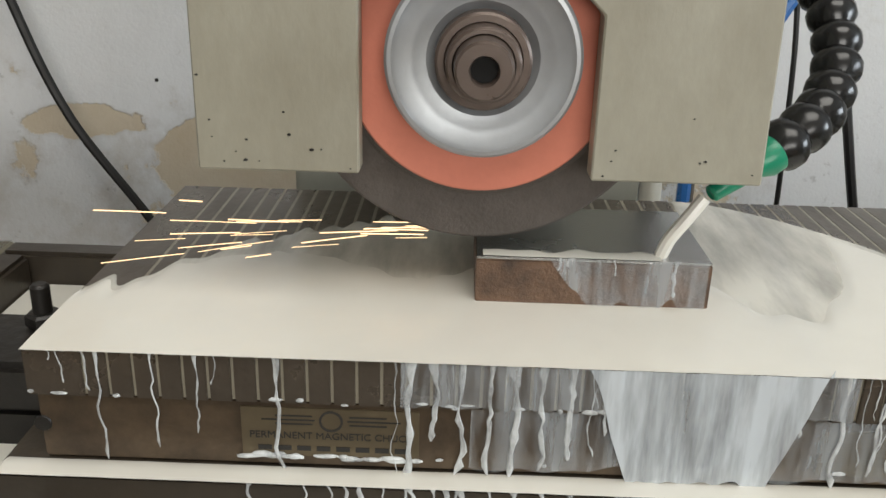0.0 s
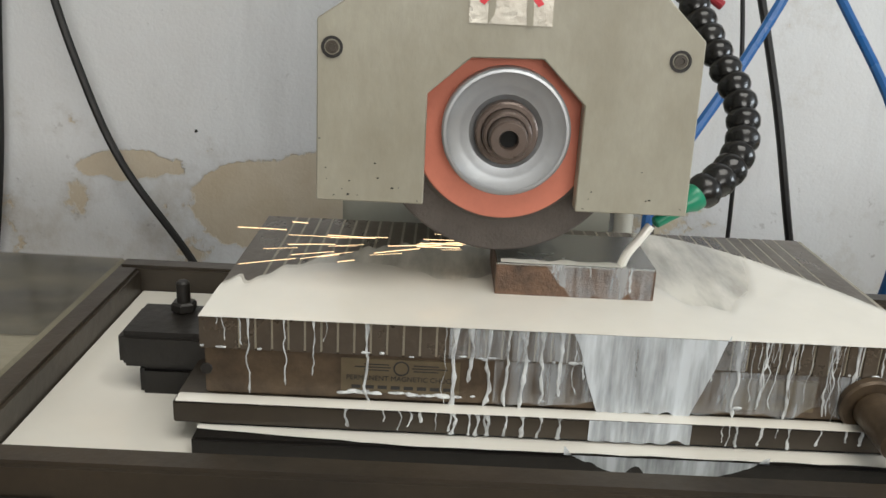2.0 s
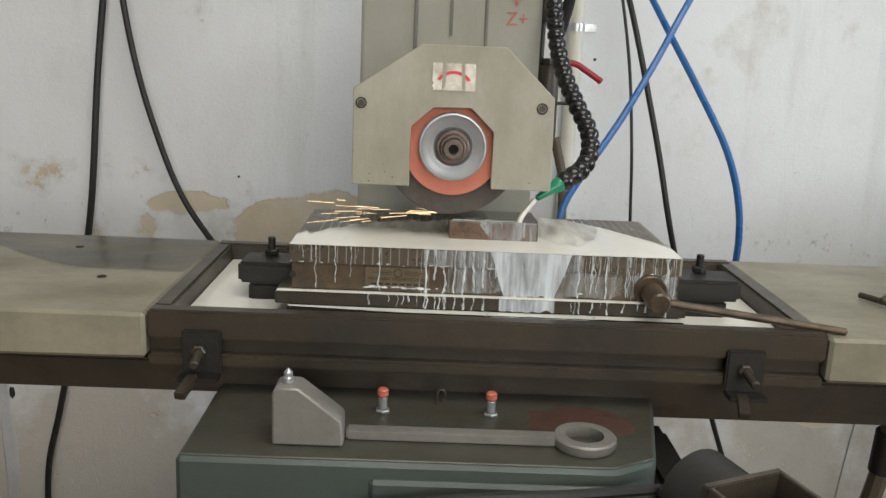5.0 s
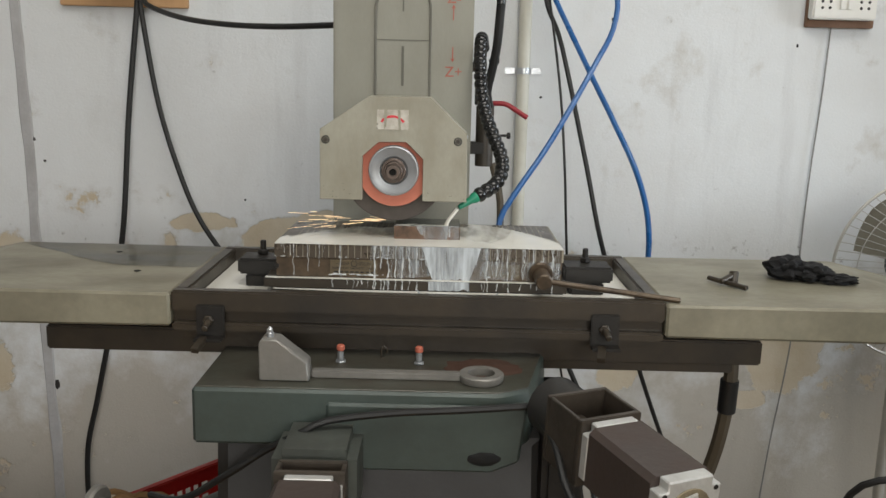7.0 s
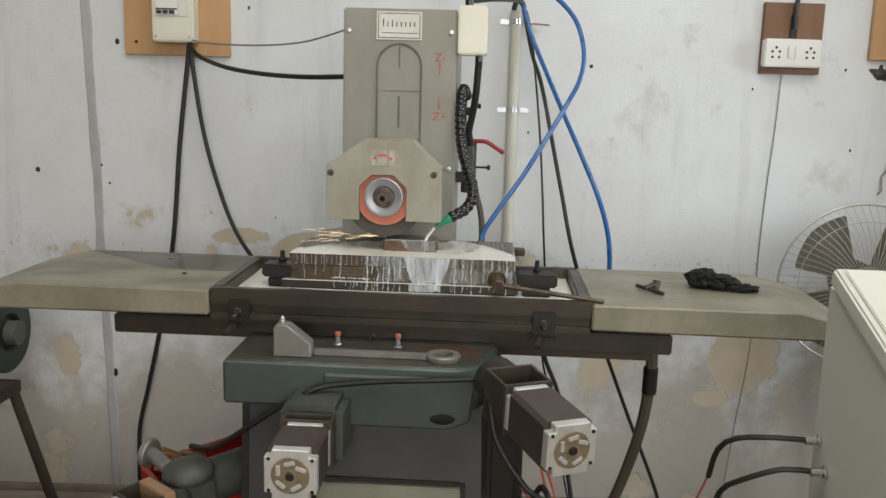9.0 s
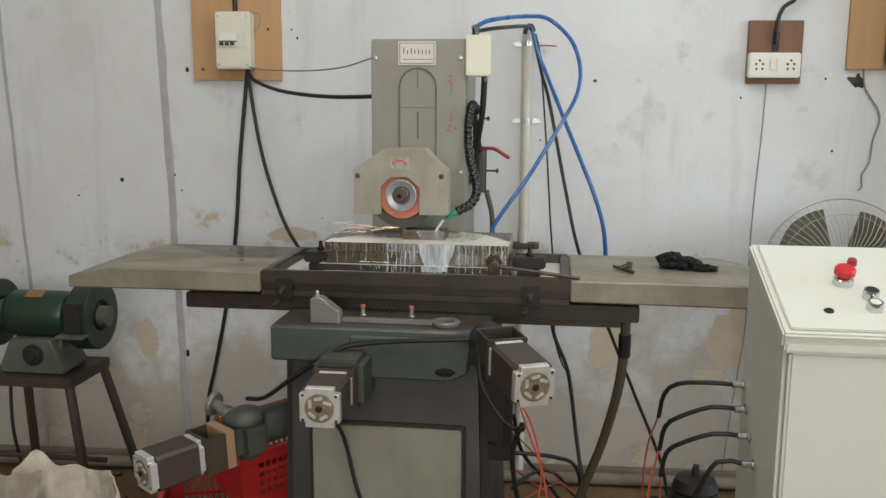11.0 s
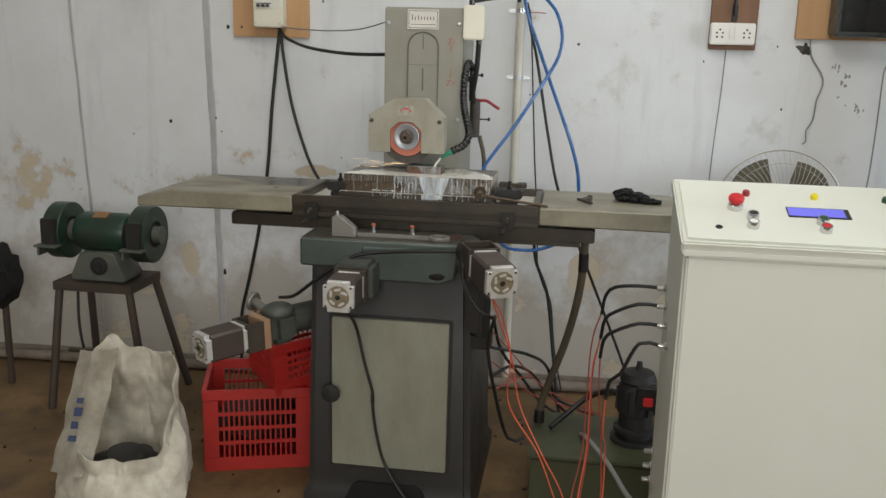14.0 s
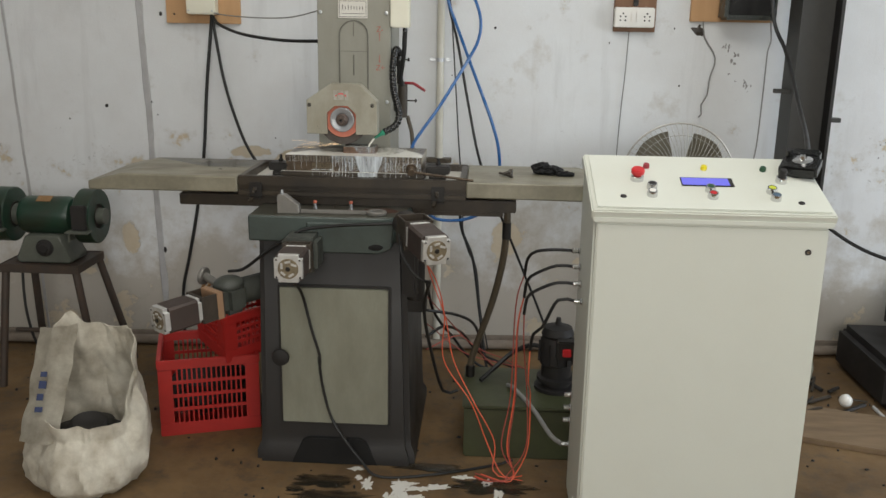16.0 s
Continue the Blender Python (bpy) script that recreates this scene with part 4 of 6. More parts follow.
rnd = random.Random(7)
drips = []
for k in range(58):
    x = rnd.uniform(-0.185, 0.275)
    if x < 0.0 and rnd.random() < 0.62:
        x = rnd.uniform(0.0, 0.275)
    deep = rnd.random()
    z0 = 1.0288 + abs(rnd.gauss(0, 0.007)) if deep < (0.86 if x < 0 else 0.6) else (rnd.uniform(0.996, 1.02) if deep < 0.95 else 0.981)
    w = rnd.uniform(0.0003, 0.0007) if rnd.random() < 0.8 else rnd.uniform(0.0008, 0.0017)
    drips.append(drip_mesh(x, 1.0500, z0, w, -0.0416, k * 3.1))
for k in range(20):
    x = rnd.uniform(-0.10, 0.26)
    drips.append(drip_mesh(x, 0.9955, rnd.uniform(0.979, 0.988), rnd.uniform(0.0006, 0.002), -0.0525, k * 1.7))
for k, (x, z0, w) in enumerate([(0.095, 1.056, 0.0013), (0.040, 1.068, 0.0008), (0.046, 1.070, 0.002), (0.066, 1.066, 0.0006)]):
    drips.append(drip_mesh(x, 1.0745, z0, w, 0.0196, k * 2.3))
for k in range(30):
    x = rnd.uniform(-0.19, 0.275)
    z = rnd.choice((1.0285, 1.0285, 1.0005))
    drips.append(blob((x, -0.0415 if z > 1.02 else -0.0400, z + rnd.uniform(-0.001, 0.0015)), (rnd.uniform(0.001, 0.004), 0.0008, rnd.uniform(0.0005, 0.0012)), 2, 0.3, 2, k))
for k in range(16):
    drips.append(blob((rnd.uniform(-0.1, -0.018), -0.0400, 1.0005 + rnd.uniform(-0.0006, 0.001)), (rnd.uniform(0.002, 0.006), 0.0012, rnd.uniform(0.0006, 0.0014)), 2, 0.3, 2, k))
for k, (x, z0, w) in enumerate([(-0.158, 0.997, 0.0009), (-0.135, 1.004, 0.0007), (-0.116, 1.012, 0.0008), (-0.026, 0.981, 0.0026), (-0.016, 1.012, 0.0016), (-0.004, 0.9955, 0.0019), (0.008, 0.9958, 0.0015), (0.018, 0.9955, 0.0024), (0.030, 0.999, 0.0017), (0.042, 1.005, 0.0022),
                               (0.156, 0.9955, 0.0018), (0.172, 1.002, 0.0012), (0.190, 0.996, 0.0016), (0.214, 0.999, 0.0011), (0.262, 0.9955, 0.0024)]):
    drips.append(drip_mesh(x, 1.0500, z0, w, -0.0418, 40 + k * 2.9))
    if w > 0.0014:
        drips.append(drip_mesh(x + 0.001, 0.9955, 0.9795, w * 0.8, -0.0525, 60 + k * 1.3))
solid("coolant_drip", join(*drips), DRIP, "white coolant drips running down the chuck front", "coolant", kind="stuff")


def curtain(x0, x1, n, top, low, y, seed):
    """Fluid clinging to an upright face, with an uneven lower edge."""
    bm = bmesh.new()
    cols = []
    for i in range(n + 1):
        x = x0 + (x1 - x0) * i / n
        lo = low(x)
        cols.append([bm.verts.new((x, y - 0.0005 * (1 + noise.noise((x * 200, z * 30, seed))), z)) for z in [top + (lo - top) * k / 10 for k in range(11)]])
    for p, q in zip(cols, cols[1:]):
        for k in range(10):
            bm.faces.new((p[k], q[k], q[k + 1], p[k + 1]))
    return bm


def ragged(base, amp, freq, seed):
    return lambda x: base + amp * max(0.0, noise.noise((x * freq, seed, 0)) + 0.25)


def tapered(x0, x1, z_low, seed):
    """Lower edge of a sheet that narrows downwards into a few tongues."""
    mid, half = (x0 + x1) / 2, (x1 - x0) / 2
    return lambda x: z_low + 0.055 * max(0.0, (abs((x - mid) / half) - 0.60) / 0.40) + 0.010 * max(0.0, noise.noise((x * 85, seed, 0)) + 0.05)


solid("coolant_wash", curtain(-0.030, 0.160, 220, 1.0497, ragged(1.0283, 0.003, 90, 3), -0.0419, 1), MILKWASH, "thin bluish coolant washing over the laminated chuck face", "coolant", kind="stuff")
solid("coolant_wash", curtain(0.0, 0.276, 220, 1.0275, ragged(0.9952, 0.012, 40, 8), -0.0397, 2), MILKWASH, "thin bluish coolant washing over the chuck body", "coolant", kind="stuff")
solid("coolant_curtain", curtain(0.048, 0.148, 140, 1.0500, tapered(0.048, 0.148, 0.9950, 3), -0.0426, 3), MILKRUN, "bluish milky coolant curtain running off the chuck", "coolant", kind="stuff")
solid("coolant_curtain", curtain(0.062, 0.128, 90, 0.9950, ragged(0.9795, 0.004, 80, 5), -0.0528, 4), MILKRUN, "bluish milky coolant running over the base plate", "coolant", kind="stuff")
solid("coolant_curtain", curtain(0.045, 0.175, 120, 0.9780, lambda x: 0.9625 + 0.018 * abs((x - 0.11) / 0.065) ** 2 + 0.012 * max(0, noise.noise((x * 60, 6, 0))), -0.0678, 4), MILKRUN, "bluish milky coolant running into the trough", "coolant", kind="stuff")
solid("coolant_curtain", curtain(0.036, 0.110, 110, 1.0742, lambda x: 1.0505 + 0.022 * max(0.0, 1 - (x - 0.036) / 0.016) + 0.006 * max(0.0, noise.noise((x * 90, 7, 0)) + 0.6 * noise.noise((x * 210, 2, 0))), 0.0196, 6), MILKWASH, "milky coolant running down the workpiece front", "coolant", kind="stuff")

solid("oil_film", film_mesh(-0.725, -0.341, 90, lambda x: 0.06 + 0.03 * noise.noise((x * 9, 1, 1)) + 0.18 * max(0, (-0.45 - x) / 0.275) ** 1.5, lambda x: 0.246, 0.9842, 0.0003, 8), OILFILM, "dark oily film on the table cover", "oil film", kind="stuff")
solid("coolant_jet", tube([(0.1065, 0.0305, 1.1025), (0.099, 0.029, 1.092), (0.092, 0.028, 1.0825), (0.0885, 0.0275, 1.0735)], 0.0034, 10, 0.004), MILK, "white jet of coolant falling from the nozzle", "coolant")

# ---- sparks at the wheel ----
rnd = random.Random(41)
streaks = []
for k in range(26):
    a, n0 = rnd.gauss(0.01, 0.06), 0.17 * rnd.random() ** 1.5
    n1 = n0 + rnd.uniform(0.010, 0.04)
    yy = 0.045 + rnd.uniform(-0.012, 0.02)
    streaks.append(tube([(-0.006 - n * math.cos(a), yy - 0.12 * n, 1.0775 + n * math.sin(a) - 0.25 * n * n) for n in (n0, (n0 + n1) / 2, n1)], rnd.uniform(0.00012, 0.00036), 5, 0.01))
solid("spark_shower", join(*streaks), SPARK, "short glowing orange sparks flying off the grinding wheel", "sparks", kind="stuff")

# ---- loose things on the table ----
rag = thing("black_rag", (0.74, 0.07, 0.984), "crumpled black cloth rag lying on the table cover", "rag")
bm = join(blob((0.695, 0.085, 1.002), (0.034, 0.032, 0.021), 4, 0.5, 2.6, 1), blob((0.73, 0.07, 0.999), (0.034, 0.028, 0.016), 4, 0.5, 2.8, 5), blob((0.772, 0.05, 0.992), (0.030, 0.017, 0.009), 4, 0.6, 2.8, 9))
for v in bm.verts:
    v.co.z = max(v.co.z, 0.9845)
part("cloth", bm, CLOTH, rag)
key = thing("chuck_key", (0.56, 0.02, 0.984), "small dark steel T-handled key on the table cover", "key")
part("shaft", cyl((0.545, 0.05, 0.990), (0.590, -0.02, 0.989), 0.0042), BLACKSTEEL, key)
part("cross_bar", cyl((0.555, 0.012, 0.992), (0.585, 0.035, 1.0), 0.005), BLACKSTEEL, key)
part("head", cyl((0.582, 0.030, 0.985), (0.584, 0.034, 1.006), 0.008), BLACKSTEEL, key)

# ---- things on the saddle ----
dresser = thing("diamond_dresser_block", (-0.14, -0.22, 0.886), "grey cast wedge block with a steel dresser pin", "dresser block")
part("block", prism([(-0.176, 0.8865), (-0.176, 0.942), (-0.172, 0.948), (-0.15, 0.948), (-0.106, 0.914), (-0.104, 0.8865)], -0.238, -0.203, "y", 0.002), CASTGREY, dresser)
part("pin", join(cyl((-0.162, -0.221, 0.947), (-0.162, -0.221, 0.955), 0.0055), lathe((-0.162, -0.221, 0.955), (0, 0, 1), [(0, 0.0045), (0.004, 0.0045), (0.008, 0.001), (0.008, 0)], 16)), STEEL, dresser, "steel pin")
wrench = thing("ring_spanner", (0.02, -0.205, 0.886), "worn flat steel ring spanner lying on the saddle", "spanner")
part("bar", turned(box(-0.103, 0.118, -0.0075, 0.0075, 0.8865, 0.898, 0.002), Matrix.Translation((0, -0.213, 0))), CASTGREY, wrench)
part("ring", lathe((0.145, -0.213, 0.8865), (0, 0, 1), [(0, 0.020), (0, 0.031), (0.003, 0.033), (0.010, 0.033), (0.012, 0.031), (0.012, 0.020), (0, 0.020)], 40), CASTGREY, wrench)
solid("rust_stain", turned(blob((0, 0, 0), (0.055, 0.036, 0.0012), 3, 0.6, 1.6, 2), Matrix.Translation((0.150, -0.155, 0.8862))), RUSTMARK, "reddish rust stain on the saddle top", "rust stain")
for x in (-0.069, 0.0515):
    stud = thing("grease_nipple", (x, -0.145, 0.886), "steel oil nipple with an orange cap", "oil nipple", "oil nipples on the saddle")
    part("hex", cyl((x, -0.145, 0.886), (x, -0.145, 0.890), 0.0085, seg=6), STEEL, stud)
    part("stem", cyl((x, -0.145, 0.890), (x, -0.145, 0.905), 0.005), STEEL, stud)
    part("cap", cyl((x, -0.145, 0.905), (x, -0.145, 0.914), 0.0062), ORANGEPL, stud, "orange plastic cap")
hook = solid("eye_screw", join(tube([(-0.008, -0.118, 0.886), (-0.008, -0.118, 0.899), (-0.004, -0.118, 0.904), (0.001, -0.118, 0.900), (0.0, -0.118, 0.894)], 0.0016, 8, 0.002)), BLACKSTEEL, "small bent steel eye screw in the saddle", "screw")


# ---- stepper motors ----
def stepper(m, body_len, label, bracket_len, tape=False):
    """A square motor, its end face at the pose's origin, looking along -y, and the open coupling bracket behind it."""
    th = thing("stepper_motor", m.translation, label, "stepper motor", "stepper motors on the machine")
    h = 0.0425
    c = 0.012
    octo = [(-h, -h + c), (-h, h - c), (-h + c, h - c), (-h + c, h), (h - c, h), (h - c, h - c), (h, h - c), (h, -h + c), (h - c, -h + c), (h - c, -h), (-h + c, -h), (-h + c, -h + c)]
    b = body_len

    def add(name, bm, material, label=""):
        return part(name, turned(bm, m), material, th, label)

    face = add("end_cap", prism(octo, 0.0, 0.018, "y", 0.0015), ALU, "cast aluminium end cap")
    add("front_cap", prism(octo, b - 0.014, b, "y", 0.0015), ALU)
    add("lamination_body", prism([(-h + 0.001, -h + 0.008), (-h + 0.001, h - 0.008), (-h + 0.008, h - 0.001), (h - 0.008, h - 0.001), (h - 0.001, h - 0.008), (h - 0.001, -h + 0.008), (h - 0.008, -h + 0.001), (-h + 0.008, -h + 0.001)], 0.018, b - 0.014, "y", 0), MOTOR, "dark brown laminated body")
    bm = lathe((0, -0.0005, 0), (0, -1, 0), [(0, 0), (0, 0.031), (0.0012, 0.030), (0.0012, 0.009), (0.002, 0.0085), (0.002, 0)], 40)
    w = part("winding_disc", turned(bm, m), COPPER, face, "dusty uncovered end winding")
    r = random.Random(3)
    bits = [turned(box(-0.009, 0.009, -0.003, 0.0, -0.0035, 0.0035, 0.001), pose(0.021 * math.cos(a), -0.0018, 0.021 * math.sin(a), 0, -math.degrees(a) + r.uniform(30, 120), 0)) for a in (0.6, 1.6, 2.7, 3.9, 5.2)]
    part("coil_end", turned(join(*bits), m), ALU, face)
    part("shaft_end", turned(cyl((0, -0.0015, 0), (0, -0.007, 0), 0.007), m), DARKIRON, face)
    for sx in (-1, 1):
        for sz in (-1, 1):
            part("screw", turned(lathe((sx * (h - 0.0075), 0.0, sz * (h - 0.016)), (0, -1, 0), [(0, 0.0032), (0.0008, 0.003), (0.0008, 0)], 10), m), DARKIRON, face)
    k = 0.045
    e = b + bracket_len
    add("coupling_bracket", join(box(-k, -k + 0.006, b + 0.008, e, -k, k, 0.001), box(k - 0.006, k, b + 0.008, e, -k, k, 0.001), box(-k + 0.006, k - 0.006, b + 0.008, e, -k, -k + 0.006, 0.001), box(-k, k, b, b + 0.008, -k, k, 0.001), box(-k, k, e, e + 0.008, -k, k, 0.001)), BRACKET, "open brown-black steel coupling bracket")
    add("coupling", cyl((0, b + 0.008, 0), (0, e, 0), 0.014), BLACKSTEEL)
    if tape:
        add("tape_band", box(-k - 0.0012, k + 0.0012, e - 0.022, e + 0.004, -k - 0.0012, k + 0.0012, 0.002), KRAFT, "brown packing tape")
    return th


stepper(pose(-0.077, -0.532, 0.785, 0, 0, 0), 0.12, "stepper motor with an exposed winding under the saddle", 0.03)
gear = part("feed_housing", join(box(-0.135, -0.022, -0.374, -0.255, 0.725, 0.838, 0.014)), DIRTYTEAL, grinder, "worn teal feed housing")
stepper(pose(0.362, -0.544, 0.856, 4, 0, 24), 0.155, "stepper motor with an exposed winding at the saddle side", 0.075)
part("feed_bearing", turned(cyl((0, 0, 0), (0, 0.06, 0), 0.042), pose(0.268, -0.33, 0.872, 4, 0, 24)), CHARCOAL, grinder)
part("side_bracket", join(box(0.235, 0.285, -0.26, -0.02, 0.62, 0.83, 0.01), cyl((0.275, -0.2, 0.60), (0.275, -0.2, 0.78), 0.03), box(0.24, 0.31, -0.2, -0.13, 0.55, 0.60, 0.006)), DARKIRON, grinder, "dark oily side bracket")
stepper(pose(-0.512, -0.445, 0.580, 3, 0, -38), 0.135, "stepper motor on the elevating gearbox", 0.075, True)
part("elevating_gearbox", join(turned(join(box(-0.05, 0.055, 0.0, 0.09, -0.05, 0.055, 0.02), blob((0.0, 0.05, 0.045), (0.05, 0.05, 0.03), 3, 0.05, 2)), pose(-0.377, -0.268, 0.592, 3, 0, -38)), cyl((-0.34, -0.2, 0.60), (-0.235, -0.10, 0.61), 0.045)), DIRTYTEAL, grinder, "grey green elevating gearbox")
part("handwheel_boss", join(cyl((-0.40, -0.20, 0.632), (-0.452, -0.15, 0.640), 0.014), lathe((-0.452, -0.15, 0.640), (-0.8, 0.25, 0.1), [(0, 0), (0, 0.028), (0.004, 0.031), (0.012, 0.031), (0.015, 0.026), (0.015, 0.012), (0.02, 0.010), (0.02, 0)], 32)), CASTGREY, grinder, "steel handwheel boss")

# ---- wall fixtures ----
fuse = thing("fuse_board", (-0.737, wally(-0.74), 1.472), "plywood board on the wall with a cream switch box", "switch board")
part("board", wbox(-0.905, -0.585, 0.001, 0.02, 1.472, 1.98, 0.002), PLYWOOD, fuse, "plywood backing board")
swb = part("switch_box", wbox(-0.800, -0.677, 0.021, 0.085, 1.510, 1.705, 0.005), CREAMBOX, fuse, "cream breaker box")
part("breaker", wbox(-0.785, -0.722, 0.086, 0.091, 1.585, 1.632, 0.002), WHITEPL, swb)
part("breaker_toggle", join(*[wbox(-0.782 + k * 0.019, -0.768 + k * 0.019, 0.0915, 0.099, 1.59, 1.60, 0.001) for k in range(3)], wbox(-0.785, -0.722, 0.0912, 0.093, 1.602, 1.606, 0)), CHARCOAL, swb)
part("breaker_tag", wbox(-0.719, -0.692, 0.086, 0.088, 1.583, 1.635, 0.001), LABEL, swb)
for sx in (-0.79, -0.69):
    for sz in (1.525, 1.69):
        part("screw", turned(lathe((sx, -0.0852, sz), (0, -1, 0), [(0, 0.004), (0.0015, 0.003), (0.0015, 0)], 10), WALL_M), STEEL, swb)
for sx, sz in ((-0.87, 1.51), (-0.63, 1.65)):
    part("board_nail", turned(lathe((sx, -0.0202, sz), (0, -1, 0), [(0, 0.005), (0.0012, 0.004), (0.0012, 0)], 10), WALL_M), SOOT, fuse)
part("board_wire", turned(tube([(-0.68, -0.04, 1.705), (-0.655, -0.045, 1.70), (-0.655, -0.04, 1.66), (-0.675, -0.035, 1.64)], 0.002, 6), WALL_M), GREYWIRE, fuse)

sock = thing("socket_board", (1.11, wally(1.1), 1.468), "brown wooden board with a white socket plate", "socket board")
part("board", wbox(1.03, 1.21, 0.001, 0.022, 1.468, 1.678, 0.002), DARKWOOD, sock, "brown wooden backing board")
plate2 = part("socket_plate", wbox(1.028, 1.198, 0.023, 0.055, 1.487, 1.570, 0.004), WHITEPL, sock, "white socket and switch plate")
for cx in (1.062, 1.165):
    part("socket_holes", turned(join(*[lathe((cx + dx, -0.0551, 1.53 + dz), (0, -1, 0), [(0, 0.004), (0.0006, 0.004), (0.0006, 0)], 10) for dx, dz in ((0, 0.014), (-0.011, 0.002), (0.011, 0.002), (-0.01, -0.014), (0.01, -0.014))]), WALL_M), SOOT, plate2)
for cx in (1.105, 1.125):
    part("rocker_switch", wbox(cx - 0.008, cx + 0.008, 0.0552, 0.060, 1.512, 1.55, 0.002), WHITEPL, plate2)
part("cable_clip", wbox(1.108, 1.13, 0.023, 0.03, 1.575, 1.64, 0.002), SOOT, sock)

meter = thing("meter_board", (1.52, wally(1.5), 1.516), "plywood board on the wall with a dark glossy meter box", "meter board")
part("board", wbox(1.36, 1.72, 0.001, 0.02, 1.516, 1.98, 0.002), PLYWOOD, meter, "plywood backing board")
mb = part("meter_box", wbox(1.475, 1.695, 0.021, 0.13, 1.525, 1.95, 0.012), METERGREY, meter, "dark grey meter box")
part("glass_cover", wbox(1.49, 1.68, 0.131, 0.135, 1.545, 1.935, 0.003), GLOSSBLACK, mb, "glossy dark cover")

pipe = thing("conduit_pipe", (0.284, wally(0.28, 0.03), 0), "old white plastic conduit pipe clamped to the wall", "pipe")
part("pipe_run", cyl((0.284, wally(0.28, 0.022), 0.0), (0.284, wally(0.28, 0.022), 1.632), 0.0165), PVC, pipe)
for z in (1.336, 1.60):
    part("saddle_clip", join(box(0.236, 0.262, wally(0.25, 0.006), wally(0.25), z - 0.008, z + 0.008, 0.001), box(0.306, 0.332, wally(0.32, 0.006), wally(0.32), z - 0.008, z + 0.008, 0.001), lathe((0.284, wally(0.28, 0.022), z - 0.008), (0, 0, 1), [(0, 0.0172), (0, 0.0185), (0.016, 0.0185), (0.016, 0.0172)], 24)), STEEL, pipe, "bright metal saddle clip")
part("bracket", join(box(0.225, 0.34, wally(0.28, 0.05), wally(0.28, 0.0), 0.885, 0.905, 0.003), cyl((0.325, wally(0.3, 0.05), 0.895), (0.325, wally(0.3, 0.06), 0.895), 0.008)), BROWNHOSE, pipe, "rusty lower pipe bracket")


# ---- cables and hoses ----
def cable(pts, r, material, label, name="cable", cat="cable", group=""):
    return solid(name, tube(pts, r, 8, 0.02), material, label, cat, group)


def onwall(pts, off):
    return [(x, wally(x, off), z) for x, z in pts]


cable(onwall([(-0.703, 1.512), (-0.71, 1.45), (-0.74, 1.2), (-0.768, 0.9), (-0.815, 0.626), (-0.86, 0.42), (-0.895, 0.26), (-0.90, 0.02)], 0.03), 0.0075, RUBBER, "thick black cable hanging down the wall from the breaker box")
cable(onwall([(-0.695, 1.512), (-0.688, 1.44), (-0.66, 1.25), (-0.62, 1.09), (-0.56, 0.93), (-0.45, 0.76), (-0.38, 0.6)], 0.05), 0.0068, RUBBER, "black cable curving down behind the machine")
cable([(-0.69, 0.83, 1.515), (-0.66, 0.80, 1.475), (-0.55, 0.70, 1.44), (-0.42, 0.60, 1.422), (-0.28, 0.50, 1.415), (-0.135, 0.42, 1.418)], 0.0065, RUBBER, "black cable sagging from the breaker box to the column")
cable([(-0.68, 0.82, 1.517), (-0.62, 0.80, 1.508), (-0.45, 0.68, 1.50), (-0.28, 0.52, 1.505), (-0.13, 0.38, 1.535)], 0.0025, GREYWIRE, "thin grey wire from the breaker box to the column")
cable(onwall([(-0.735, 1.705), (-0.735, 1.85), (-0.73, 2.3), (-0.73, 3.2)], 0.045), 0.009, RUBBER, "black supply cable coming down to the breaker box")
cable([(0.158, 0.33, 1.612), (0.20, 0.38, 1.635), (0.295, 0.56, 1.66), (0.36, 0.62, 1.655), (0.43, 0.61, 1.59), (0.459, 0.60, 1.505), (0.452, 0.59, 1.43), (0.415, 0.575, 1.355), (0.366, 0.53, 1.272), (0.304, 0.49, 1.17), (0.24, 0.45, 1.08), (0.205, 0.43, 1.02), (0.20, 0.42, 0.95)], 0.0065, BLUEHOSE, "blue plastic air hose looping beside the machine", "air_hose", "hose", "air hoses")
cable([(0.287, 0.88, 1.655), (0.30, 0.86, 1.64), (0.325, 0.83, 1.56), (0.352, 0.80, 1.495), (0.42, 0.68, 1.335), (0.466, 0.60, 1.23), (0.512, 0.53, 1.12), (0.542, 0.52, 1.02), (0.552, 0.53, 0.92), (0.545, 0.56, 0.82), (0.495, 0.61, 0.735), (0.44, 0.63, 0.70), (0.38, 0.62, 0.688), (0.30, 0.60, 0.695), (0.26, 0.52, 0.74)], 0.0065, BLUEHOSE, "blue plastic air hose hanging off the wall pipe", "air_hose", "hose", "air hoses")
cable([(0.16, 0.33, 1.60), (0.22, 0.5, 1.622), (0.29, 0.84, 1.65), (0.305, 0.88, 1.62), (0.335, 0.885, 1.50), (0.365, 0.80, 1.40), (0.424, 0.70, 1.125), (0.48, 0.69, 0.90), (0.60, 0.80, 0.60), (0.69, 0.86, 0.38), (0.79, 0.86, 0.14), (0.82, 0.84, 0.01)], 0.006, RUBBER, "black cable hanging from the wall pipe to the floor")
cable([(0.312, 0.90, 1.63), (0.33, 0.86, 1.55), (0.356, 0.72, 1.30), (0.371, 0.68, 1.12), (0.38, 0.68, 1.0), (0.392, 0.70, 0.87), (0.402, 0.74, 0.78), (0.402, 0.82, 0.6), (0.43, 0.88, 0.48), (0.465, 0.9, 0.4), (0.49, 0.9, 0.2), (0.53, 0.88, 0.02)], 0.0032, RUBBER, "thin black wire down the wall")
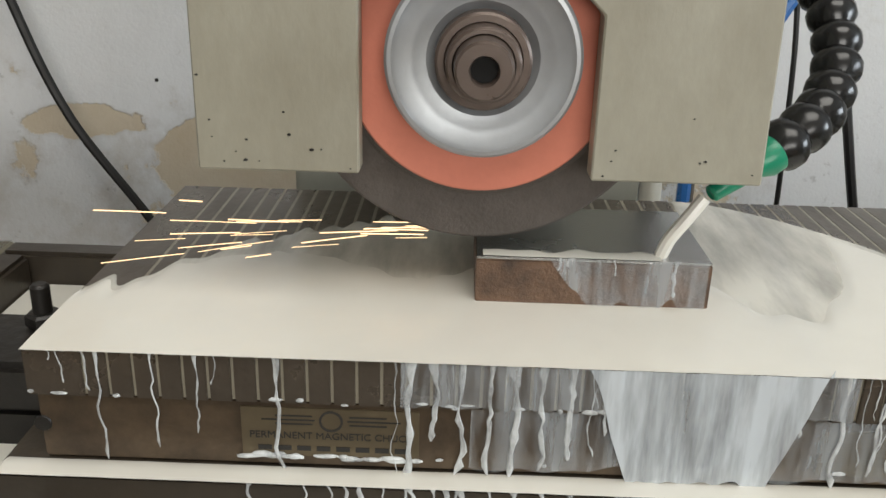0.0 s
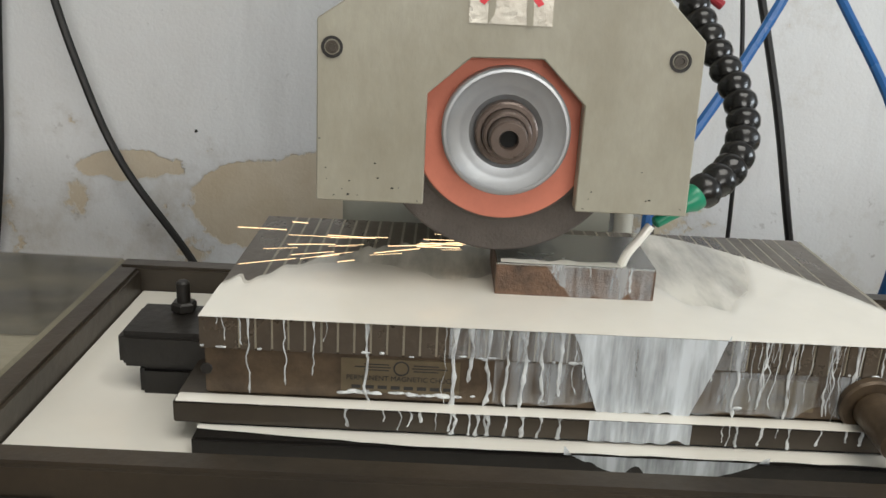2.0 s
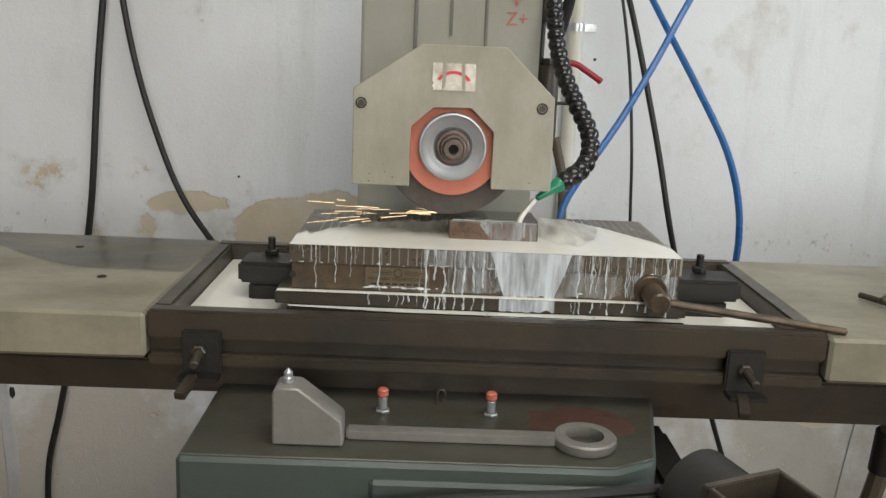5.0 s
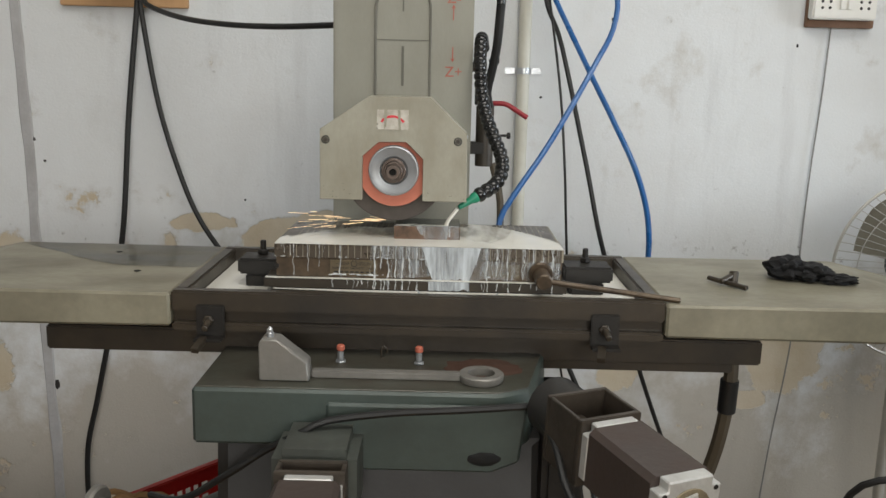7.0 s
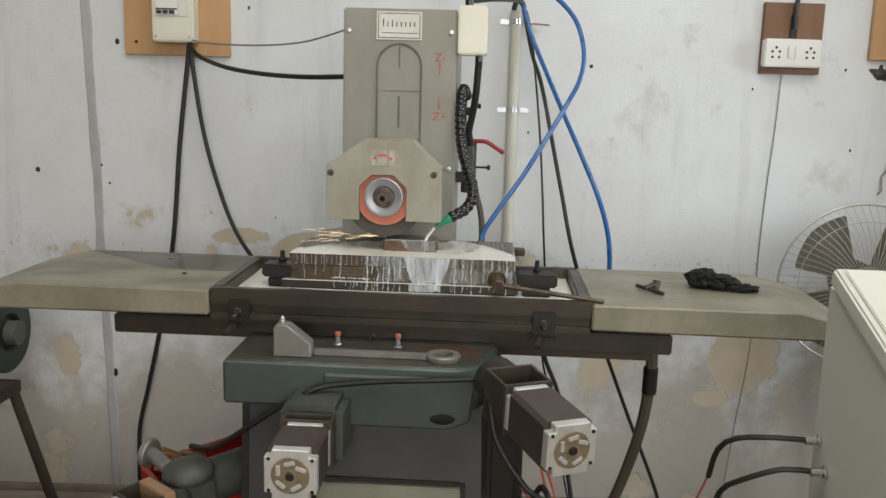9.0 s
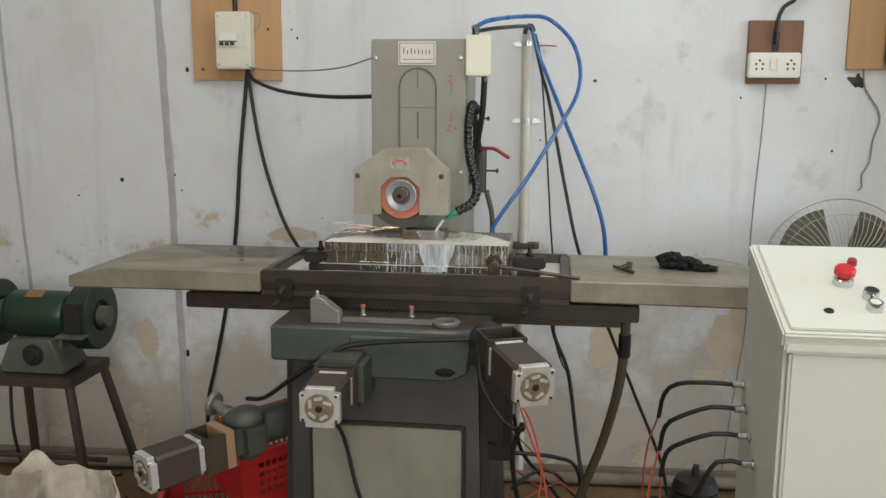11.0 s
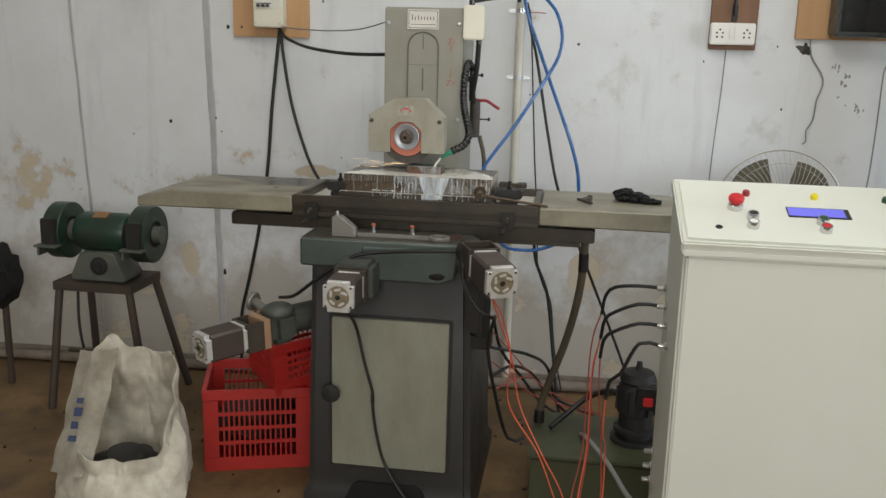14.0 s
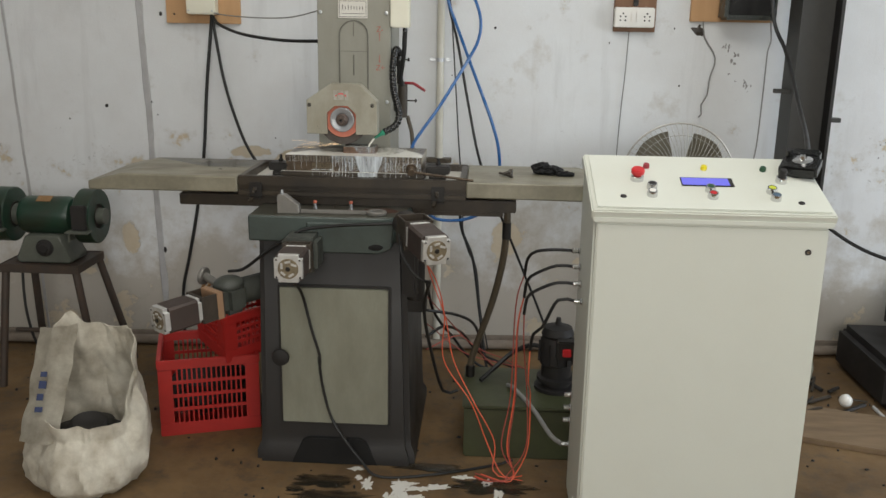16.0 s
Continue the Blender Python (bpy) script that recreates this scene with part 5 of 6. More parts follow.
cable([(0.40, 0.66, 0.83), (0.39, 0.68, 0.74), (0.40, 0.70, 0.63), (0.445, 0.70, 0.52), (0.465, 0.70, 0.42), (0.49, 0.66, 0.25), (0.53, 0.5, 0.06), (0.60, 0.38, 0.012)], 0.0065, RUBBER, "black cable dropping behind the machine")
cable(onwall([(0.308, 1.594), (0.345, 1.595), (0.385, 1.592)], 0.025), 0.002, REDWIRE, "short red wire end by the pipe top")
cable(onwall([(0.275, 1.632), (0.28, 1.655), (0.295, 1.66), (0.305, 1.64)], 0.035), 0.008, RUBBER, "black cable bundle at the pipe mouth")
cable([(0.575, -0.02, 0.876), (0.575, -0.02, 0.80), (0.565, 0.0, 0.68), (0.535, 0.05, 0.52), (0.49, 0.10, 0.36), (0.462, 0.115, 0.26), (0.46, 0.11, 0.225)], 0.0125, BROWNHOSE, "brown drain hose from the table to the tank", "drain_hose", "hose")
solid("hose_collar", cyl((0.575, -0.02, 0.83), (0.575, -0.015, 0.77), 0.0155), RUBBER, "black rubber collar on the drain hose", "hose collar")
cable(onwall([(1.10, 1.49), (1.095, 1.3), (1.085, 1.1), (1.08, 0.9), (1.08, 0.6), (1.05, 0.3), (1.03, 0.05)], 0.012), 0.0022, GREYWIRE, "thin grey wire hanging from the socket")
cable(onwall([(1.118, 1.60), (1.118, 1.67), (1.135, 1.72), (1.18, 1.76), (1.20, 1.9), (1.20, 3.2)], 0.035), 0.007, RUBBER, "black supply cable above the socket board")
cable(onwall([(1.415, 1.62), (1.418, 1.52), (1.43, 1.45), (1.475, 1.385), (1.485, 1.34), (1.468, 1.28), (1.462, 1.2), (1.44, 1.16), (1.445, 1.12), (1.432, 1.105)], 0.012), 0.003, GREYWIRE, "loose grey wire dangling on the wall")
cable(onwall([(1.688, 1.95), (1.69, 1.6), (1.705, 1.44), (1.695, 1.40), (1.694, 1.2), (1.69, 1.0), (1.68, 0.9)], 0.06), 0.003, GREYWIRE, "thin wire hanging beside the steel column")
cable([(1.62, 0.78, 2.2), (1.63, 0.75, 1.60), (1.66, 0.6, 1.40), (1.62, 0.3, 1.25), (1.50, -0.2, 1.14), (1.40, -0.42, 1.12)], 0.008, RUBBER, "thick black cable running down to the pendant")
solid("cable_tie", blob((1.636, 0.74, 1.55), (0.014, 0.012, 0.02), 2, 0.4, 2, 1), RUBBER, "lump of black tape on the cable", "tape")

# door cable and motor leads
cable([(-0.105, -0.50, 0.745), (-0.105, -0.35, 0.69), (-0.095, -0.262, 0.62), (-0.068, -0.256, 0.50), (-0.043, -0.252, 0.405), (-0.043, -0.252, 0.36), (-0.028, -0.252, 0.26), (0.005, -0.258, 0.16), (0.10, -0.30, 0.05), (0.17, -0.33, 0.007), (0.35, -0.30, 0.007), (0.55, -0.22, 0.007), (0.62, -0.2, 0.02)], 0.0048, RUBBER, "black motor lead hanging over the machine door")
solid("tape_knot", blob((-0.043, -0.254, 0.385), (0.006, 0.007, 0.024), 2, 0.35, 3, 2), RUBBER, "black tape joint on the motor lead", "tape")
cable([(0.21, -0.275, 0.872), (0.12, -0.290, 0.87), (0.02, -0.288, 0.862), (-0.07, -0.292, 0.85), (-0.10, -0.30, 0.838), (-0.16, -0.285, 0.80), (-0.22, -0.275, 0.755), (-0.30, -0.22, 0.69), (-0.37, -0.15, 0.66)], 0.0055, RUBBER, "black cable draped over the saddle front")
cable([(0.21, -0.275, 0.872), (0.235, -0.36, 0.86), (0.25, -0.43, 0.815), (0.30, -0.50, 0.765), (0.335, -0.49, 0.745), (0.33, -0.35, 0.70), (0.31, -0.3, 0.6), (0.33, -0.26, 0.45), (0.37, -0.15, 0.25), (0.42, -0.12, 0.24)], 0.0055, RUBBER, "black cable looping round the side motor")
rnd = random.Random(5)
for k in range(2):
    j = [rnd.uniform(-0.02, 0.02) for _ in range(8)]
    cable([(0.32, -0.42, 0.80 - 0.01 * k), (0.335 + j[0], -0.34, 0.70), (0.37 + j[1], -0.28, 0.55 + j[2]), (0.39 + j[3], -0.24, 0.40), (0.47 + j[4], -0.26, 0.26), (0.535 + j[5], -0.26, 0.12), (0.57 + j[6], -0.28, 0.02), (0.60 + j[7] * 2, -0.30, 0.006), (0.65, -0.30 + j[3], 0.006)], 0.0021, ORANGEWIRE, "thin orange-red wire trailing from the motor to the floor", "wire", "wire", "loose wires")
for k, (z, y, sag) in enumerate([(0.830, -0.393, 0), (0.790, -0.43, 1), (0.748, -0.47, 2), (0.71, -0.522, 3)]):
    xe = 0.64 if k < 3 else 0.66
    zz = z - (0.01, 0.03, 0.03, 0.09)[k]
    cable([(0.775, y, z), (0.72, y, z + 0.002), (xe + 0.02, y + 0.02, zz)] + [(xe - 0.005, y + 0.04, zz - 0.03), (xe - 0.012, y + 0.06, zz - 0.09)], 0.005, RUBBER, "black sleeved lead plugged into the control cabinet")
    for q in range(1 if k != 1 else 2):
        d = rnd.uniform(-0.015, 0.015)
        cable([(xe - 0.012, y + 0.06, zz - 0.085), (xe - 0.02 + d, y + 0.08, zz - 0.2), (xe - 0.01 + d * 2, 0.0 - 0.28, 0.30), (xe - 0.02 + d * 3, -0.30, 0.12), (xe - 0.03 - d, -0.31, 0.02), (xe - 0.08 + d * 2, -0.33, 0.006), (xe - 0.15, -0.29 + d, 0.006)], 0.0021, ORANGEWIRE if (k + q) % 2 else REDWIRE, "thin orange-red wire hanging from the cabinet lead", "wire", "wire", "loose wires")
for k in range(6):
    a = [rnd.uniform(-0.06, 0.06) for _ in range(8)]
    cable([(0.30, -0.02, 0.60 - 0.05 * k), (0.36 + a[0], 0.1, 0.42 + a[1]), (0.42 + a[2], 0.3, 0.28 + a[3]), (0.55 + a[4], 0.38, 0.16 + a[5] * 0.5), (0.72 + a[6], 0.40 + a[7], 0.10), (0.80, 0.35, 0.03 + 0.01 * k)], 0.0022 if k % 2 else 0.0055, REDWIRE if k % 2 else RUBBER, "tangled lead behind the machine", "cable", "cable", "tangled leads")

# ---- control cabinet ----
cab = thing("control_cabinet", (1.10, -0.5, 0), "cream powder-coated machine control cabinet with a sloping push-button console", "control cabinet")
part("body", prism([(-0.672, 0.02), (-0.672, 1.000), (-0.405, 1.090), (-0.362, 1.092), (-0.362, 0.02)], 0.792, 1.413, "x", 0.004), CABINET, cab)
part("plinth", box(0.80, 1.405, -0.66, -0.37, 0.0, 0.0195, 0), DARKIRON, cab)
door2 = part("door", box(0.797, 1.409, -0.692, -0.673, 0.04, 0.987, 0.005), CABINET, cab, "plain cream cabinet door")
part("lock", join(lathe((1.360, -0.692, 0.921), (0, -1, 0), [(0, 0.0085), (0.003, 0.0075), (0.003, 0.0045)], 24)), SOOT, door2, "black round lock")
part("lock_core", lathe((1.360, -0.692, 0.921), (0, -1, 0), [(0, 0.0045), (0.0035, 0.004), (0.0035, 0)], 16), CHROME, door2)
SL = math.atan2(0.100, 0.292)
TOP_M = Matrix.Translation((0, -0.700, 1.016)) @ Matrix.Rotation(SL, 4, "X")
console = part("console", join(turned(box(0.782, 1.424, 0.0, 0.325, -0.024, 0.006, 0.004), TOP_M), turned(box(0.795, 1.412, 0.012, 0.312, 0.0062, 0.011, 0.002), TOP_M)), CABINET, cab, "sloping cream console lid")
part("console_lip", box(0.786, 1.42, -0.699, -0.676, 0.9875, 1.006, 0.004), CABINET, cab)


def on_top(bm, x, y):
    """Puts a small part, modelled upright at the origin, on the console at that place of the plan."""
    s = (y + 0.674) / math.cos(SL)
    return turned(bm, Matrix.Translation((x, 0, 0)) @ TOP_M @ Matrix.Translation((0, s, 0.011)))


def button(name, x, y, r, h, material, label, ring=True):
    cap = part(name, on_top(lathe((0, 0, 0.011 if ring else 0), (0, 0, 1), [(0, r * 0.8), (h * 0.6, r * 0.82), (h, r * 0.7), (h, 0)], 24), x, y), material, cab, label)
    if ring:
        part("bezel", on_top(lathe((0, 0, 0), (0, 0, 1), [(0, r * 1.15), (0.013, r * 1.1), (0.0165, r), (0.0165, r * 0.8)], 24), x, y), CHROME, cap)
    return cap


estop = part("emergency_stop", on_top(lathe((0, 0, 0.014), (0, 0, 1), [(0, 0.012), (0.006, 0.013), (0.007, 0.0185), (0.016, 0.0188), (0.020, 0.0155), (0.0205, 0)], 28), 0.920, -0.515), REDPL, cab, "red mushroom stop button")
part("bezel", on_top(lathe((0, 0, 0), (0, 0, 1), [(0, 0.0185), (0.012, 0.0175), (0.016, 0.013)], 24), 0.920, -0.515), CHROME, estop)
button("indicator_lamp", 0.955, -0.447, 0.011, 0.012, DKRED, "dark red indicator lamp", False)
button("push_button", 0.955, -0.560, 0.0125, 0.006, SOOT, "black push button")
button("push_button", 0.950, -0.598, 0.0125, 0.006, WHITEPL, "white push button")
button("indicator_lamp", 1.117, -0.450, 0.011, 0.012, YELLOWPL, "yellow indicator lamp", False)
button("push_button", 1.112, -0.568, 0.0125, 0.006, DKGREENPL, "green push button")
button("push_button", 1.112, -0.602, 0.0125, 0.006, REDPL, "red push button")
button("indicator_lamp", 1.283, -0.450, 0.011, 0.012, DKGREENPL, "dark green indicator lamp", False)
button("push_button", 1.318, -0.510, 0.0135, 0.028, SOOT, "tall black push button with a red top")
part("button_top", on_top(cyl((0, 0, 0.032), (0, 0, 0.036), 0.0095), 1.318, -0.510), REDPL, cab)
button("push_button", 1.277, -0.568, 0.0125, 0.006, YGREEN, "lime push button")
button("push_button", 1.279, -0.604, 0.0125, 0.006, BLUEPL, "grey blue push button")
for kx, ky in ((0.872, -0.607), (1.343, -0.620)):
    part("key_lock", on_top(lathe((0, 0, 0), (0, 0, 1), [(0, 0.009), (0.002, 0.008), (0.002, 0.004), (0.001, 0.004), (0.001, 0)], 20), kx, ky), SOOT, cab)
lcd = part("display_frame", on_top(box(-0.072, 0.072, -0.024, 0.024, 0.0003, 0.0025, 0.0006), 1.112, -0.523), SOOT, cab, "black display frame")
part("display", on_top(box(-0.070, 0.060, -0.020, 0.020, 0.0027, 0.0034, 0.0003), 1.112, -0.523), LCD, lcd, "blue lit display")
for k, (y, z) in enumerate([(-0.393, 0.830), (-0.43, 0.790), (-0.47, 0.748), (-0.522, 0.71), (-0.392, 0.357), (-0.388, 0.312), (-0.385, 0.268), (-0.382, 0.181)]):
    part("cable_gland", join(cyl((0.792, y, z), (0.786, y, z), 0.0115, seg=6), cyl((0.786, y, z), (0.766, y, z), 0.0075)), CHROME, cab, "bright metal cable gland")
part("tag", box(0.786, 0.7915, -0.655, -0.60, 0.02, 0.12, 0.001), WHITEPL, cab)

pend = thing("hand_pendant", (1.385, -0.45, 1.10), "black plastic hand control pendant resting on the console", "pendant")
PM = Matrix.Translation((1.383, -0.700 + 0.215, 1.102)) @ Matrix.Rotation(radians(-28), 4, "Z") @ Matrix.Rotation(SL * 0.9, 4, "X") @ Matrix.Scale(1.08, 4)
part("case", turned(join(box(-0.045, 0.05, -0.04, 0.045, 0.0, 0.032, 0.006), box(-0.03, 0.04, 0.045, 0.09, 0.0, 0.03, 0.005)), PM), GLOSSBLACK, pend)
part("dial", turned(lathe((0.006, 0.004, 0.032), (0, 0, 1), [(0, 0.026), (0.004, 0.026), (0.006, 0.020), (0.007, 0.009), (0.016, 0.007), (0.018, 0)], 32), PM), CHROME, pend, "chrome dial")
part("knob", turned(cyl((-0.03, 0.03, 0.032), (-0.03, 0.03, 0.05), 0.009), PM), GLOSSBLACK, pend)
bm = bmesh.new()
rows = []
for i in range(26):
    t = i / 25
    row = []
    for k in range(14):
        s = k / 13
        z = 1.02 - 0.62 * t
        x = 1.417 + 0.028 * math.sin(3.1 * t) * (0.4 + s) + 0.008 * noise.noise((s * 4, t * 9, 1))
        row.append(bm.verts.new((x, -0.64 + 0.34 * s + 0.02 * noise.noise((s * 3, t * 6, 5)), z + 0.02 * noise.noise((s * 5, 0, 2)))))
    rows.append(row)
for a, b in zip(rows, rows[1:]):
    for k in range(13):
        bm.faces.new((a[k], a[k + 1], b[k + 1], b[k]))
bmesh.ops.solidify(bm, geom=bm.faces[:], thickness=0.001)
solid("plastic_wrap", bm, PLASTICWRAP, "cloudy plastic film hanging on the cabinet side", "plastic film")

# ---- coolant tank and pump ----
tank = thing("coolant_tank", (0.64, 0.0, 0), "olive green coolant tank on the floor", "coolant tank")
part("body", box(0.445, 0.86, -0.15, 0.20, 0.0, 0.190, 0.006), TANKGREEN, tank)
part("lid", box(0.438, 0.867, -0.157, 0.207, 0.1905, 0.200, 0.003), TANKGREEN, tank)
part("hose_spigot", cyl((0.46, 0.11, 0.200), (0.46, 0.11, 0.245), 0.017), DARKIRON, tank)
pump = thing("coolant_pump", (0.775, 0.03, 0.200), "dark pump motor with a red switch on the tank", "pump")
part("motor_body", lathe((0.775, 0.03, 0.2365), (0, 0, 1), [(-0.036, 0), (-0.036, 0.078), (-0.024, 0.078), (-0.022, 0.052), (0.0, 0.052), (0.0, 0.07), (0.012, 0.07), (0.016, 0.055), (0.06, 0.055), (0.065, 0.062), (0.15, 0.062), (0.165, 0.055), (0.175, 0.06), (0.20, 0.05), (0.21, 0.012), (0.235, 0.008), (0.235, 0)], 36), SOOT, pump)
for k in range(12):
    a = 2 * math.pi * k / 12
    part("fin", turned(box(0.060, 0.068, -0.002, 0.002, 0.305, 0.385, 0.0005), Matrix.Translation((0.775, 0.03, 0)) @ Matrix.Rotation(a, 4, "Z")), SOOT, pump)
part("switch_box", box(0.765, 0.83, -0.075, -0.03, 0.345, 0.415, 0.005), DARKIRON, pump)
part("switch_button", box(0.785, 0.815, -0.083, -0.0755, 0.362, 0.392, 0.003), REDPL, pump, "red switch button")
cable([(0.60, 0.02, 0.208), (0.62, -0.04, 0.222), (0.68, -0.18, 0.212), (0.735, -0.33, 0.185), (0.768, -0.382, 0.181)], 0.0075, GREYWIRE, "pale grey hose from the tank to the cabinet", "hose", "hose")
cable([(0.775, 0.09, 0.30), (0.70, 0.12, 0.33), (0.62, 0.14, 0.29), (0.55, 0.10, 0.24), (0.50, 0.05, 0.209)], 0.009, RUBBER, "black pump lead over the tank")

# ---- red crates ----
def crate(m, L, Wd, Hh, label):
    th = thing("plastic_crate", m.translation, label, "crate", "red crates")
    t = 0.008

    def wallside(length, horizontal):
        """One openwork side along x: rails, uprights and thin bars."""
        bms = [box(-length / 2, length / 2, 0, t, 0, 0.05, 0.002), box(-length / 2, length / 2, -0.004, t + 0.004, Hh - 0.035, Hh, 0.003)]
        bms += [box(-length / 2, -length / 2 + 0.05, 0, t, 0.05, Hh - 0.035, 0.002), box(length / 2 - 0.05, length / 2, 0, t, 0.05, Hh - 0.035, 0.002)]
        gap = (Hh - 0.085) / 4
        bms += [box(-length / 2 + 0.05, length / 2 - 0.05, 0, t, 0.05 + gap * k - 0.006, 0.05 + gap * k + 0.006, 0.001) for k in (1, 2, 3)]
        n = int((length - 0.1) / 0.017)
        for k in range(1, n):
            x = -length / 2 + 0.05 + (length - 0.1) * k / n
            bms.append(box(x - 0.0028, x + 0.0028, 0.001, t - 0.001, 0.05, Hh - 0.035, 0))
        return join(*bms)

    part("side", turned(wallside(L, True), m @ Matrix.Translation((0, -Wd / 2, 0))), CRATE, th)
    part("side", turned(wallside(L, True), m @ Matrix.Translation((0, Wd / 2 - t, 0))), CRATE, th)
    for s in (-1, 1):
        part("end", turned(wallside(Wd - 2 * t - 0.002, False), m @ Matrix.Translation((s * (L / 2 - t / 2), 0, 0)) @ Matrix.Rotation(radians(90), 4, "Z") @ Matrix.Translation((0, -t / 2, 0))), CRATE, th)
    part("bottom", turned(box(-L / 2 + t, L / 2 - t, -Wd / 2 + t, Wd / 2 - t, 0.002, 0.012, 0), m), CRATE, th)


crate(pose(-0.545, 0.115, 0, 0, 0, 18), 0.36, 0.32, 0.295, "red openwork plastic crate standing on the floor")
crate(pose(-0.40, 0.16, 0.298, 7, -5, 42), 0.30, 0.24, 0.19, "smaller red plastic crate tilted on another crate")
# added dark filler, so the crate's slots look shaded inside
solid("dark_lump", turned(blob((0, 0, 0.11), (0.155, 0.135, 0.095), 3, 0.35, 3, 4), pose(-0.545, 0.135, 0, 0, 0, 18)), SOOT, "dark filler lump added to shade the inside of the red crate", "scrap")
scrap = thing("dry_scrap", (-0.42, 0.02, 0.50), "brown curled dry scrap lying on the red crate", "scrap")
rnd = random.Random(9)
for k in range(6):
    a = rnd.uniform(-0.6, 0.9)
    c = Vector((-0.40 + rnd.uniform(-0.05, 0.03), 0.06 + rnd.uniform(-0.03, 0.03), 0.515))
    part("strip", tube([c, c + Vector((-0.03 * math.cos(a), 0.01, 0.02)), c + Vector((-0.075, 0.02 * math.sin(a), 0.015 + 0.03 * rnd.random())), c + Vector((-0.10, 0.03 * math.sin(a), 0.0))], 0.006, 6, 0.01), TAN, scrap)

# ---- woven sack ----
def sack_mesh():
    bm = bmesh.new()
    n, rows = 110, 46
    rings = []
    for i in range(rows + 1):
        t = i / rows
        ring = []
        for k in range(n):
            a = 2 * math.pi * k / n
            back = 0.5 + 0.5 * math.sin(a)
            side = math.cos(a)
            rim = 0.235 + 0.235 * min(1, max(0, (back - 0.30) / 0.45)) + 0.035 * max(0, -side) + 0.02 * noise.noise((a * 2, 3, 0)) + 0.030 * math.exp(-((a - 2.25) / 0.18) ** 2) + 0.02 * math.exp(-((a - 0.75) / 0.3) ** 2)
            z = rim * t
            r = 0.155 + 0.035 * math.sin(math.pi * min(1, t * 1.25)) - 0.02 * t
            c3, s3 = math.cos(a), math.sin(a)
            fold = 0.040 * (0.35 - abs(noise.noise((c3 * 1.6, s3 * 1.6, z * 4 + 2)))) + 0.020 * (0.3 - abs(noise.noise((c3 * 4 + z * 6, s3 * 4, z * 7)))) + 0.004 * noise.noise((c3 * 14, s3 * 14, z * 30))
            r = (r + fold) * (0.86 + 0.14 * min(1, t * 7))
            ring.append(bm.verts.new((-0.795 + 1.06 * r * math.cos(a), -0.40 + r * 1.0 * math.sin(a) + 0.05 * t * back, z + 0.001)))
        rings.append(ring)
    for p, q in zip(rings, rings[1:]):
        for k in range(n):
            bm.faces.new((p[k], p[(k + 1) % n], q[(k + 1) % n], q[k]))
    bm.faces.new(rings[0][::-1])
    bmesh.ops.recalc_face_normals(bm, faces=bm.faces)
    bmesh.ops.solidify(bm, geom=bm.faces[:], thickness=0.003)
    return bm


sack = thing("woven_sack", (-0.785, -0.40, 0), "dirty white woven plastic sack standing open on the floor", "sack")
bag = part("bag", sack_mesh(), SACK, sack)
flap = bmesh.new()
rows = []
for i in range(18):
    t = i / 17
    rows.append([flap.verts.new((-0.955 + 0.13 * s + 0.015 * noise.noise((s * 3, t * 4, 0)), -0.53 + 0.20 * t - 0.02 * math.sin(3 * s) + 0.012 * noise.noise((s * 6, t * 8, 3)), 0.19 + 0.31 * t + 0.02 * s * t)) for s in [k / 9 for k in range(10)]])
for a, b in zip(rows, rows[1:]):
    for k in range(9):
        flap.faces.new((a[k], a[k + 1], b[k + 1], b[k]))
bmesh.ops.solidify(flap, geom=flap.faces[:], thickness=0.003)
part("flap", flap, SACK, sack, "folded side flap of the sack")
for k in range(4):
    z = 0.29 + 0.032 * k
    y = -0.53 + 0.20 * (z - 0.20) / 0.33
    part("print_bar", turned(box(-0.012, 0.012 - 0.004 * (k % 2), -0.0015, 0.0015, -0.011, 0.006 + 0.004 * (k % 3), 0.0004), pose(-0.895, y - 0.026, z, -30, 0, 4)), INKBLUE, sack, "faded blue printed mark")
part("dark_lump", join(lathe((-0.775, -0.42, 0.185), (0.1, -0.2, 1), [(0, 0.0), (0, 0.055), (0.03, 0.06), (0.035, 0.05), (0.03, 0.03), (0.02, 0)], 28), blob((-0.80, -0.36, 0.14), (0.11, 0.10, 0.06), 3, 0.3, 2, 3)), SOOT, sack, "black scrap inside the sack")

# ---- bench grinder on its stand ----
stand = thing("grinder_stand", (-1.345, 0.48, 0), "rusty steel stand with four splayed legs", "stand")
part("top", box(-1.505, -1.185, 0.36, 0.60, 0.494, 0.51, 0.003), RUSTFRAME, stand)
part("top_rim", join(box(-1.509, -1.181, 0.354, 0.36, 0.478, 0.512, 0.001), box(-1.509, -1.181, 0.60, 0.606, 0.478, 0.512, 0.001), box(-1.509, -1.505, 0.36, 0.60, 0.478, 0.512, 0.001), box(-1.185, -1.181, 0.36, 0.60, 0.478, 0.512, 0.001)), RUSTFRAME, stand)
for sx, x, xb in ((-1, -1.49, -1.515), (1, -1.20, -1.10)):
    for y, yb in ((0.372, 0.30), (0.588, 0.66)):
        part("leg", cyl((x, y, 0.494), (xb, yb, 0.0), 0.0155, seg=12), RUSTFRAME, stand)
part("stretcher", cyl((-1.53, 0.47, 0.19), (-1.14, 0.47, 0.19), 0.009), RUSTFRAME, stand)
bg = thing("bench_grinder", (-1.33, 0.46, 0.51), "dark green double-ended bench grinder on a stand", "bench grinder")
part("foot", prism([(-1.44, 0.5125), (-1.45, 0.53), (-1.405, 0.63), (-1.265, 0.63), (-1.215, 0.53), (-1.225, 0.5125)], 0.385, 0.53, "y", 0.006), GRINDGREY, bg, "green grey cast foot")
